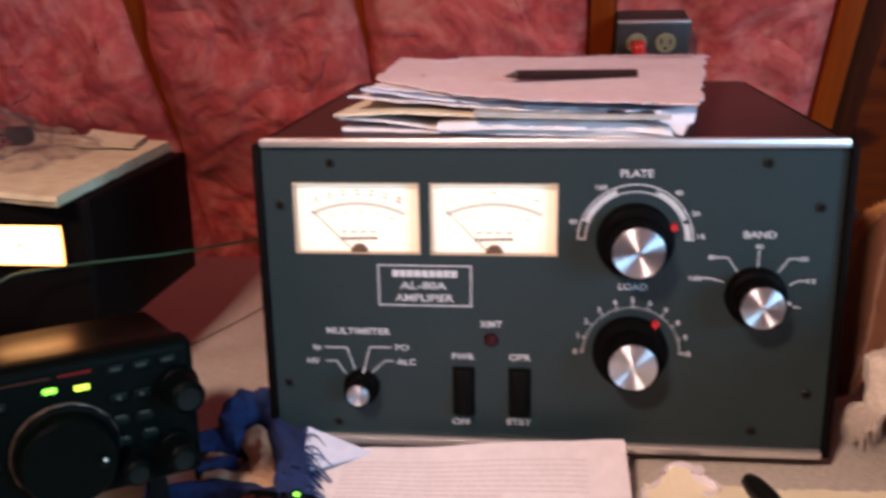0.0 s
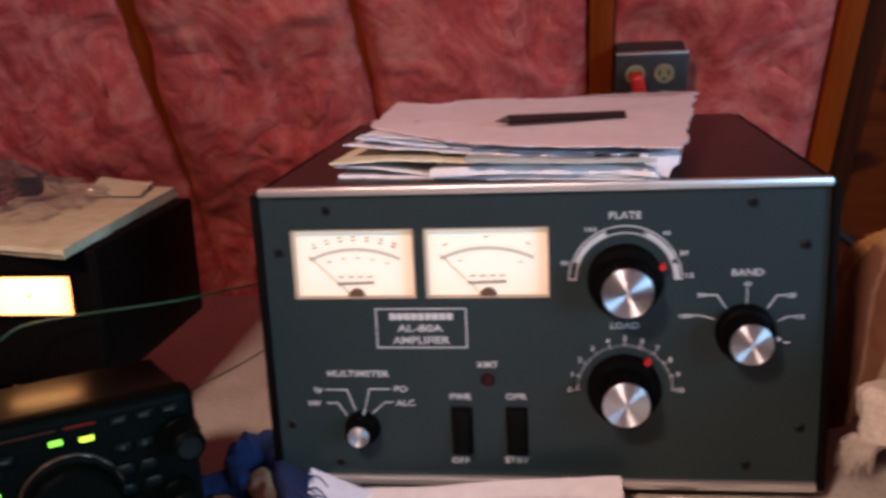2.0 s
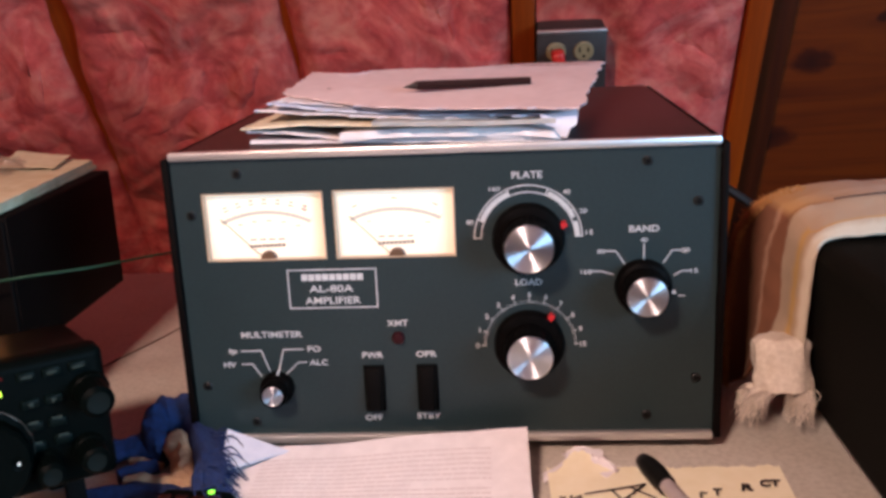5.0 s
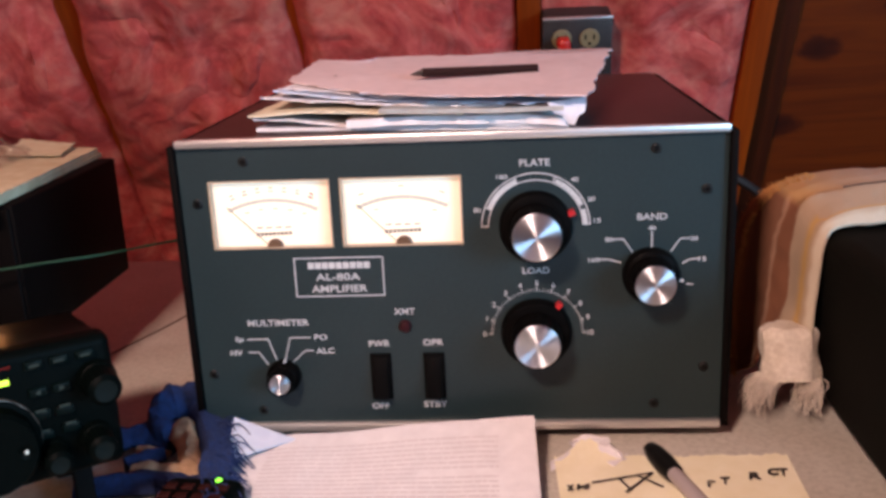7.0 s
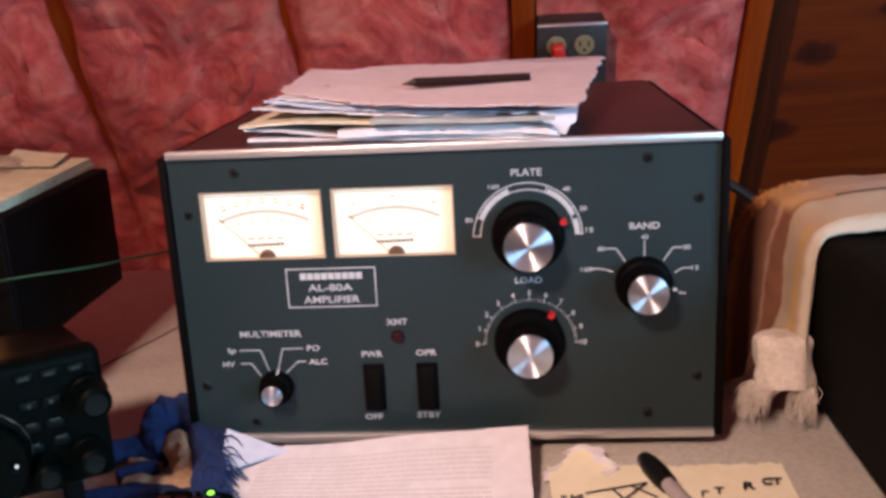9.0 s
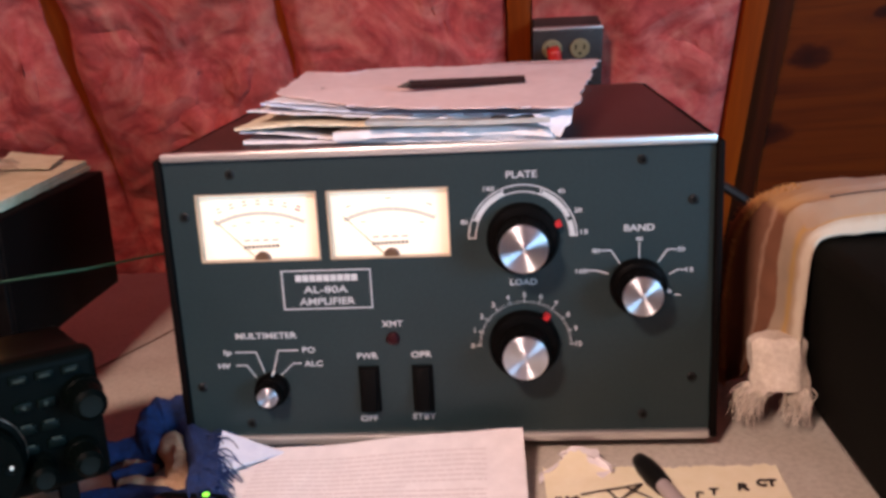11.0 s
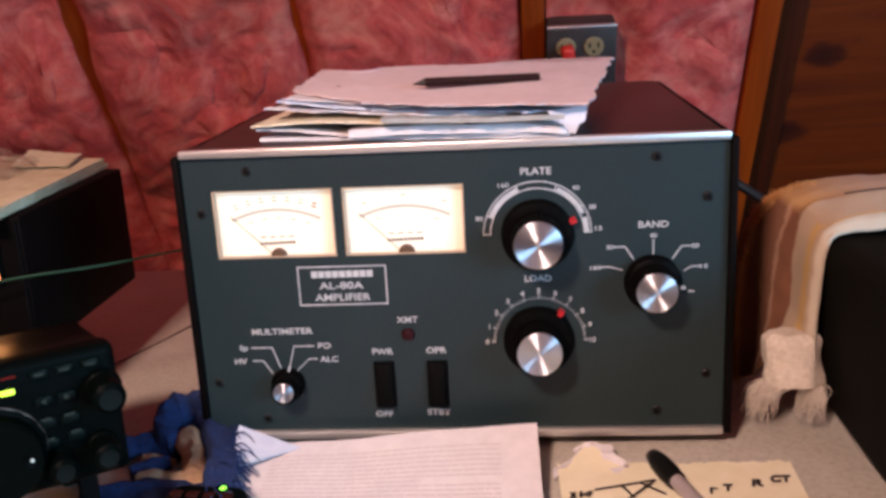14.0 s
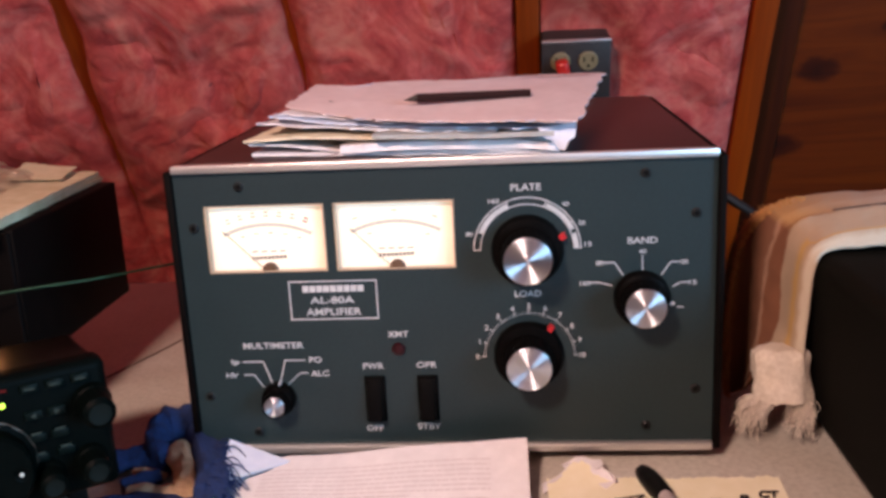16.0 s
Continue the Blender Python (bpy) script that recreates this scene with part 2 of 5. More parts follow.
def striped_cloth():
    """Cream terry with brown and gold stripes that run across it."""
    m = material("striped_terry_cloth", (0.7, 0.6, 0.5), 0.95)
    b = m.node_tree.nodes["Principled BSDF"]
    u = add(m, "ShaderNodeUVMap")
    split = add(m, "ShaderNodeSeparateXYZ")
    n = add(m, "ShaderNodeTexNoise", Scale=75.0, Detail=6)
    wire(m, coords(m), n.inputs["Vector"])
    soft = add(m, "ShaderNodeMath")
    soft.operation = "MULTIPLY_ADD"
    soft.inputs[1].default_value = 0.07
    wire(m, u.outputs[0], split.inputs[0])
    wire(m, n.outputs[0], soft.inputs[0])
    wire(m, split.outputs[1], soft.inputs[2])
    cream, gold, brown = (0.38, 0.28, 0.19), (0.64, 0.32, 0.10), (0.16, 0.070, 0.038)
    stripe = ramp(m, soft.outputs[0], [(0.0, (0.50, 0.44, 0.34)), (0.14, (0.49, 0.42, 0.32)), (0.19, cream), (0.27, (0.46, 0.28, 0.09)), (0.35, cream), (0.50, cream), (0.54, (0.20, 0.080, 0.040)), (0.67, (0.19, 0.075, 0.036)),
                                         (0.70, (0.34, 0.20, 0.13)), (0.725, brown), (0.86, (0.18, 0.076, 0.036)), (0.925, (0.42, 0.18, 0.055)), (1.0, gold)])
    top = ramp(m, split.outputs[0], [(0.0, (0.36, 0.20, 0.08)), (0.60, (0.42, 0.25, 0.11)), (0.86, (0.40, 0.30, 0.22)), (1.0, (0.41, 0.32, 0.25))])
    over = ramp(m, split.outputs[0], [(0.46, (0, 0, 0)), (0.53, (1, 1, 1))])
    behind = ramp(m, soft.outputs[0], [(0.49, (0, 0, 0)), (0.55, (1, 1, 1))])
    both = add(m, "ShaderNodeMath")
    both.operation = "MULTIPLY"
    wire(m, over, both.inputs[0])
    wire(m, behind, both.inputs[1])
    mix = add(m, "ShaderNodeMix")
    mix.data_type = "RGBA"
    wire(m, both.outputs[0], mix.inputs[0])
    wire(m, stripe, mix.inputs[6])
    wire(m, top, mix.inputs[7])
    wire(m, mix.outputs[2], b.inputs["Base Color"])
    k = add(m, "ShaderNodeBump", Strength=0.8, Distance=0.002)
    wire(m, n.outputs[0], k.inputs["Height"])
    wire(m, k.outputs[0], b.inputs["Normal"])
    return m


STRIPED = striped_cloth()


def fibreglass():
    m = material("pink_fibreglass", (0.6, 0.25, 0.25), 0.95)
    b = m.node_tree.nodes["Principled BSDF"]
    v = coords(m)
    warp = add(m, "ShaderNodeTexNoise", Scale=9.0, Detail=6, Roughness=0.58, Distortion=2.6)
    fine = add(m, "ShaderNodeTexNoise", Scale=26.0, Detail=10, Roughness=0.68, Distortion=1.6)
    for n in (warp, fine):
        wire(m, v, n.inputs["Vector"])
    mix = add(m, "ShaderNodeMix")
    mix.data_type, mix.blend_type = "RGBA", "OVERLAY"
    mix.inputs[0].default_value = 1.0
    wire(m, ramp(m, warp.outputs[0], [(0.28, (0.32, 0.026, 0.025)), (0.44, (0.50, 0.059, 0.053)), (0.56, (0.62, 0.102, 0.083)), (0.70, (0.70, 0.185, 0.138))]), mix.inputs[6])
    wire(m, ramp(m, fine.outputs[0], [(0.28, (0.36, 0.36, 0.36)), (0.5, (0.49, 0.49, 0.48)), (0.72, (0.62, 0.61, 0.60))]), mix.inputs[7])
    wisp = add(m, "ShaderNodeTexNoise", Scale=11.0, Detail=9, Roughness=0.66, Distortion=1.8)
    wire(m, v, wisp.inputs["Vector"])
    pale = add(m, "ShaderNodeMix")
    pale.data_type = "RGBA"
    wire(m, ramp(m, wisp.outputs[0], [(0.48, (0, 0, 0)), (0.68, (0.42, 0.42, 0.42))]), pale.inputs[0])
    wire(m, mix.outputs[2], pale.inputs[6])
    pale.inputs[7].default_value = (0.72, 0.28, 0.22, 1)
    broad = add(m, "ShaderNodeTexNoise", Scale=3.2, Detail=3, Roughness=0.5)
    wire(m, v, broad.inputs["Vector"])
    tone = add(m, "ShaderNodeMix")
    tone.data_type, tone.blend_type = "RGBA", "MULTIPLY"
    tone.inputs[0].default_value = 1.0
    wire(m, pale.outputs[2], tone.inputs[6])
    wire(m, ramp(m, broad.outputs[0], [(0.34, (0.80, 0.84, 0.74)), (0.52, (1, 1, 1)), (0.68, (1.0, 0.96, 1.06))]), tone.inputs[7])
    wire(m, tone.outputs[2], b.inputs["Base Color"])
    k = add(m, "ShaderNodeBump", Strength=0.5, Distance=0.004)
    wire(m, fine.outputs[0], k.inputs["Height"])
    wire(m, k.outputs[0], b.inputs["Normal"])
    return m


FIBREGLASS = fibreglass()


def pine(name, knots=(), dark=1.0, along=0):
    """Knotty pine with long grain; knots: places in the piece's own space."""
    m = material(name, (0.3, 0.14, 0.05), 0.5)
    b = m.node_tree.nodes["Principled BSDF"]
    scale = [26.0, 26.0, 26.0]
    scale[along] = 2.2
    v = coords(m, tuple(scale))
    grain = add(m, "ShaderNodeTexNoise", Scale=1.0, Detail=7, Roughness=0.6, Distortion=1.0)
    wire(m, v, grain.inputs["Vector"])
    info = add(m, "ShaderNodeObjectInfo")
    shade = ramp(m, grain.outputs[0], [(0.28, (0.105 * dark, 0.015 * dark, 0.0026 * dark)), (0.5, (0.195 * dark, 0.033 * dark, 0.005 * dark)), (0.75, (0.265 * dark, 0.050 * dark, 0.0075 * dark))])
    vary = add(m, "ShaderNodeHueSaturation", Saturation=1.05)
    level = add(m, "ShaderNodeMapRange")
    level.inputs[3].default_value, level.inputs[4].default_value = 0.82, 1.12
    wire(m, info.outputs["Random"], level.inputs[0])
    wire(m, level.outputs[0], vary.inputs["Value"])
    wire(m, shade, vary.inputs["Color"])
    colour = vary.outputs[0]
    for x, y, rx, ry in knots:
        t = add(m, "ShaderNodeTexCoord")
        wob = add(m, "ShaderNodeTexNoise", Scale=45.0, Detail=3)
        wire(m, t.outputs["Object"], wob.inputs["Vector"])
        p = add(m, "ShaderNodeMapping")
        p.vector_type = "TEXTURE"
        p.inputs["Location"].default_value, p.inputs["Scale"].default_value = (x, y, 0), (rx, ry, 10)
        wire(m, t.outputs["Object"], p.inputs["Vector"])
        d = add(m, "ShaderNodeVectorMath")
        d.operation = "LENGTH"
        wire(m, p.outputs[0], d.inputs[0])
        sum_ = add(m, "ShaderNodeMath")
        sum_.operation = "MULTIPLY_ADD"
        wire(m, wob.outputs[0], sum_.inputs[0])
        wire(m, d.outputs["Value"], sum_.inputs[2])
        mix = add(m, "ShaderNodeMix")
        mix.data_type, mix.blend_type = "RGBA", "MULTIPLY"
        mix.inputs[0].default_value = 1.0
        wire(m, colour, mix.inputs[6])
        wire(m, ramp(m, sum_.outputs[0], [(0.3, (0.20, 0.15, 0.13)), (0.78, (0.40, 0.32, 0.27)), (1.0, (1, 1, 1))]), mix.inputs[7])
        sum_.inputs[1].default_value = 0.5
        colour = mix.outputs[2]
    wire(m, colour, b.inputs["Base Color"])
    k = add(m, "ShaderNodeBump", Strength=0.25, Distance=0.001)
    wire(m, grain.outputs[0], k.inputs["Height"])
    wire(m, k.outputs[0], b.inputs["Normal"])
    return m


RAFTER_WOOD = pine("orange_rafter_pine", along=1, dark=1.4)
# Near-black pine that carries the rafter's shadow in its colour.
RAFTER_SHADE = pine("rafter_shadow_wood", along=1, dark=0.30)
FLOOR_WOOD = pine("dull_floor_pine", along=0, dark=0.7)


def bag_film():
    """Clear film: what is behind it shows through, with sharp glints on its creases."""
    m = material("clear_plastic_bag", (0.9, 0.9, 0.92), 0.1)
    n = add(m, "ShaderNodeTexNoise", Scale=45.0, Detail=4)
    wire(m, coords(m), n.inputs["Vector"])
    k = add(m, "ShaderNodeBump", Strength=0.7, Distance=0.004)
    wire(m, n.outputs[0], k.inputs["Height"])
    clear, gloss, mix = add(m, "ShaderNodeBsdfTransparent"), add(m, "ShaderNodeBsdfGlossy", Roughness=0.12), add(m, "ShaderNodeMixShader")
    clear.inputs[0].default_value = (0.93, 0.92, 0.92, 1)
    edge = add(m, "ShaderNodeFresnel", IOR=1.22)
    less = add(m, "ShaderNodeMath")
    less.operation = "MULTIPLY"
    less.inputs[1].default_value = 0.55
    wire(m, edge.outputs[0], less.inputs[0])
    wire(m, k.outputs[0], gloss.inputs["Normal"])
    wire(m, less.outputs[0], mix.inputs[0])
    wire(m, clear.outputs[0], mix.inputs[1])
    wire(m, gloss.outputs[0], mix.inputs[2])
    haze, both = add(m, "ShaderNodeBsdfDiffuse"), add(m, "ShaderNodeMixShader")
    haze.inputs[0].default_value, both.inputs[0].default_value = (0.42, 0.27, 0.25, 1), 0.07
    wire(m, mix.outputs[0], both.inputs[1])
    wire(m, haze.outputs[0], both.inputs[2])
    wire(m, both.outputs[0], m.node_tree.nodes["Material Output"].inputs["Surface"])
    return m


FILM = bag_film()

# ---- building helpers ----
def block(bm, lo, hi, bevel=0.0, segments=2, m=None):
    made = bmesh.ops.create_cube(bm, size=1)["verts"]
    size = [b - a for a, b in zip(lo, hi)]
    mid = [(a + b) / 2 for a, b in zip(lo, hi)]
    for v in made:
        v.co = Vector([v.co[i] * size[i] + mid[i] for i in range(3)])
    if bevel:
        edges = list({e for v in made for e in v.link_edges})
        got = bmesh.ops.bevel(bm, geom=edges, offset=bevel, segments=segments, affect="EDGES", profile=0.5)
        made = list({v for f in got["faces"] for v in f.verts} | {v for v in made if v.is_valid})
    if m:
        bmesh.ops.transform(bm, matrix=m, verts=made)
    return bm


def solid(lo, hi, bevel=0.0, segments=2, m=None):
    return block(bmesh.new(), lo, hi, bevel, segments, m)


def lathe(profile, seg=32, m=None, flutes=0, flute=0.0):
    """A solid turned about its own -y axis: profile of (radius, distance towards the viewer)."""
    bm = bmesh.new()
    rings = []
    for r, h in profile:
        ring = []
        for k in range(seg):
            a = 2 * math.pi * k / seg
            rr = r * (1 - (flute * (0.5 + 0.5 * math.cos(flutes * a)) if flutes else 0))
            ring.append(bm.verts.new((rr * math.cos(a), -h, rr * math.sin(a))))
        rings.append(ring)
    for a, b in zip(rings, rings[1:]):
        for k in range(seg):
            bm.faces.new((a[k], a[(k + 1) % seg], b[(k + 1) % seg], b[k]))
    bm.faces.new(rings[-1])
    bm.faces.new(rings[0][::-1])
    bmesh.ops.recalc_face_normals(bm, faces=bm.faces)
    if m:
        bmesh.ops.transform(bm, matrix=m, verts=bm.verts)
    return bm


def smooth_path(points, steps=8):
    """A soft line through the points."""
    pts = [Vector(p) for p in points]
    pts = [2 * pts[0] - pts[1]] + pts + [2 * pts[-1] - pts[-2]]
    out = []
    for a, b, c, d in zip(pts, pts[1:], pts[2:], pts[3:]):
        for k in range(steps):
            t = k / steps
            out.append(0.5 * (2 * b + (c - a) * t + (2 * a - 5 * b + 4 * c - d) * t * t + (3 * b - a - 3 * c + d) * t ** 3))
    return out + [pts[-2]]


def tube(points, radius, seg=8, bm=None, taper=0.0):
    bm = bm or bmesh.new()
    rings, last = [], None
    for k, p in enumerate(points):
        q = points[min(k + 1, len(points) - 1)] - points[max(k - 1, 0)]
        q.normalize()
        side = q.cross(last or (Vector((0, 0, 1)) if abs(q.z) < 0.9 else Vector((1, 0, 0))))
        side.normalize()
        up = side.cross(q)
        r = radius * (1 - taper * k / (len(points) - 1))
        rings.append([bm.verts.new(p + r * (math.cos(2 * math.pi * j / seg) * side + math.sin(2 * math.pi * j / seg) * up)) for j in range(seg)])
        last = up
    for a, b in zip(rings, rings[1:]):
        for j in range(seg):
            bm.faces.new((a[j], a[(j + 1) % seg], b[(j + 1) % seg], b[j]))
    bm.faces.new(rings[0][::-1])
    bm.faces.new(rings[-1])
    return bm


def mesh_of(name, bm, mat, smooth=True):
    bmesh.ops.recalc_face_normals(bm, faces=bm.faces)
    me = bpy.data.meshes.new(name)
    bm.to_mesh(me)
    bm.free()
    me.materials.append(mat)
    if smooth:
        me.shade_smooth()
        me.set_sharp_from_angle(angle=radians(35))
    return me


def part(name, bm, mat, parent, label="", at=None, smooth=True):
    ob = new(name, mesh_of(name, bm, mat, smooth))
    ob.parent = parent
    if at is not None:
        ob.matrix_basis = at if isinstance(at, Matrix) else Matrix.Translation(at)
    return tagged(ob, label)


def share(name, data, parent, at):
    ob = new(name, data)
    ob.parent = parent
    ob.matrix_basis = at if isinstance(at, Matrix) else Matrix.Translation(at)
    return ob


def thing(name, m, label, category, group="", kind=""):
    ob = new(name)
    ob.empty_display_size = 0.02
    ob.matrix_basis = m
    return tagged(ob, label, category, group, kind)


def whole(name, bm, mat, label, category, m=None, group="", kind="", smooth=True):
    ob = new(name, mesh_of(name, bm, mat, smooth))
    if m:
        ob.matrix_basis = m
    return tagged(ob, label, category, group, kind)


def lettering(text, x, z, height, width=None, y=-0.0004, parent=None, mat=WHITE_PRINT, name="lettering", at=None, bold=0.012, skew=0.0):
    """Flat letters that face -y, centred on (x, z), with the given cap height and overall width."""
    data = bpy.data.curves.new(name, "FONT")
    data.body, data.align_x, data.align_y, data.size, data.offset, data.extrude, data.shear, data.resolution_u = text, "CENTER", "CENTER", 1.0, bold, 0.02, skew, 3
    tmp = new("lettering_source", data)
    me = bpy.data.meshes.new_from_object(tmp.evaluated_get(bpy.context.evaluated_depsgraph_get()))
    bpy.data.objects.remove(tmp)
    n = len(me.vertices)
    co = np.empty(n * 3)
    me.vertices.foreach_get("co", co)
    co = co.reshape(-1, 3)
    lo, hi = co.min(0), co.max(0)
    mid, size = (lo + hi) / 2, hi - lo
    sz = height / size[1]
    sx = (width / size[0]) if width else sz
    out = np.empty_like(co)
    out[:, 0], out[:, 1], out[:, 2] = (co[:, 0] - mid[0]) * sx, -(co[:, 2] - mid[2]) * 0.01, (co[:, 1] - mid[1]) * sz
    me.vertices.foreach_set("co", out.ravel())
    me.materials.clear()
    me.materials.append(mat)
    me.update()
    ob = new(name, me)
    ob.parent = parent
    ob.matrix_basis = (at or Matrix()) @ Matrix.Translation((x, y, z))
    return ob


def stroke(bm, a, b, width, y=-0.0004, thick=0.0004):
    """A printed line on a plane facing -y, from a to b in (x, z)."""
    d = Vector((b[0] - a[0], b[1] - a[1]))
    n = Vector((-d.y, d.x)).normalized() * width / 2
    c = [(a[0] + n.x, a[1] + n.y), (b[0] + n.x, b[1] + n.y), (b[0] - n.x, b[1] - n.y), (a[0] - n.x, a[1] - n.y)]
    f = [bm.verts.new((x, y, z)) for x, z in c]
    g = [bm.verts.new((x, y + thick, z)) for x, z in c]
    bm.faces.new(f)
    for k in range(4):
        bm.faces.new((f[k], f[(k + 1) % 4], g[(k + 1) % 4], g[k]))
    return bm


def arc(bm, cx, cz, r0, r1, a0, a1, y=-0.0004, thick=0.0004, seg=24):
    """A printed ring segment; angles in degrees, anticlockwise from the right."""
    rows = []
    for k in range(seg + 1):
        a = radians(a0 + (a1 - a0) * k / seg)
        rows.append([bm.verts.new((cx + r * math.cos(a), yy, cz + r * math.sin(a))) for yy in (y, y + thick) for r in (r0, r1)])
    for a, b in zip(rows, rows[1:]):
        bm.faces.new((a[0], a[1], b[1], b[0]))
        bm.faces.new((a[0], b[0], b[2], a[2]))
        bm.faces.new((a[1], a[3], b[3], b[1]))
    return bm

# ---- the attic room ----
D = 0.722                      # top of the desk
LEAN = 30                      # the roof slope leans in over the desk
ROOF = pose(0, 0.70, 0.96, LEAN, 0, 0)   # its own x along the wall, z up the slope, -y into the room
ROOF_LOW, ROOF_HIGH = -1.11, 1.56
RAFTERS = [-1.79, -1.48, -1.17, -0.86, -0.55, -0.245, 0.068, 0.374, 0.69, 1.0, 1.31, 1.62]

floor = whole("floor", solid((-2.2, -2.6, -0.05), (2.1, 1.6, 0)), FLOOR_WOOD, "bare pine attic floor", "floor", kind="structure")
whole("wall_west", solid((-2.3, -2.6, -0.05), (-2.2, 1.6, 2.4)), FIBREGLASS, "attic gable end lined with pink insulation", "wall", kind="structure")
whole("wall_south", solid((-2.2, -2.7, -0.05), (2.1, -2.6, 2.4)), FIBREGLASS, "attic wall lined with pink insulation", "wall", kind="structure")
whole("ceiling", solid((-2.2, -2.6, 2.30), (2.1, 1.6, 2.40)), FIBREGLASS, "attic ceiling lined with pink insulation", "ceiling", kind="structure")
# east gable with a window opening
bm = bmesh.new()
for lo, hi in (((2.1, -2.7, -0.05), (2.2, 1.6, 0.85)), ((2.1, -2.7, 1.85), (2.2, 1.6, 2.4)), ((2.1, -2.7, 0.85), (2.2, -2.23, 1.85)), ((2.1, -1.07, 0.85), (2.2, 1.6, 1.85))):
    block(bm, lo, hi)
whole("wall_east", bm, FLOOR_WOOD, "dark wooden attic gable end", "wall", kind="structure")
window = thing("window_1", pose(2.1, -1.65, 0.85), "wood-framed attic window", "window", kind="structure")
bm = bmesh.new()
for lo, hi in (((-0.01, -0.58, 0), (0.06, -0.54, 1.0)), ((-0.01, 0.54, 0), (0.06, 0.58, 1.0)), ((-0.01, -0.54, 0), (0.06, 0.54, 0.04)), ((-0.01, -0.54, 0.96), (0.06, 0.54, 1.0))):
    block(bm, lo, hi, 0.003)
part("window_frame", bm, RAFTER_WOOD, window)

# roof boards behind the rafters, one by one
roof = thing("wall_north", ROOF, "sloping attic roof of orange pine boards", "wall", kind="structure")
KNOTTY = pine("knotty_orange_pine", knots=((0.472, 0.122, 0.044, 0.032), (0.436, -0.014, 0.056, 0.033), (0.56, 0.190, 0.024, 0.016)), dark=0.84)
PLAIN_PINE = pine("orange_pine_boards", dark=0.84)
board_height = 0.50
v = 0.055 - 3 * board_height
k = 0
while v < ROOF_HIGH:
    bm = solid((-2.2, 0.048, -board_height / 2 + 0.0012), (2.1, 0.066, board_height / 2 - 0.0012), 0.0015, 1)
    # boards lie flat in their own xy plane so that grain and knots follow them
    bmesh.ops.transform(bm, matrix=pose(0, 0, 0, -90, 0, 0), verts=bm.verts)
    near = -0.30 < v + board_height / 2 < 0.05
    part("roof_board", bm, KNOTTY if near else PLAIN_PINE, roof, at=pose(0, 0, v + board_height / 2, 90, 0, 0))
    v += board_height
    k += 1

# Unseen slab added to stop sky light leaking between the boards.
part("roof_deck", solid((-2.2, 0.070, ROOF_LOW - 0.2), (2.1, 0.085, ROOF_HIGH + 0.3)), RAFTER_WOOD, roof)
# Dark strip put where the rafter's shadow falls on the boards.
part("batten", solid((-0.021, ROOF_LOW, -0.047), (0.021, ROOF_HIGH, -0.036), 0.002), RAFTER_SHADE, roof, "dark strip standing in for the rafter's shadow", at=pose(0.4115, 0, 0, 90, 0, 0))
# rafters
for n, x in enumerate(RAFTERS):
    bm = solid((-0.0155, ROOF_LOW, -0.048), (0.0155, ROOF_HIGH, 0.0), 0.002, 2)
    part("rafter", bm, RAFTER_WOOD, roof, at=pose(x, 0, 0, 90, 0, 0))


def ridged(p, octaves, gain=0.55):
    total, amp = 0.0, 1.0
    for _ in range(octaves):
        total += amp * (1 - abs(noise.noise(p)) * 2)
        p, amp = p * 2.03, amp * gain
    return total


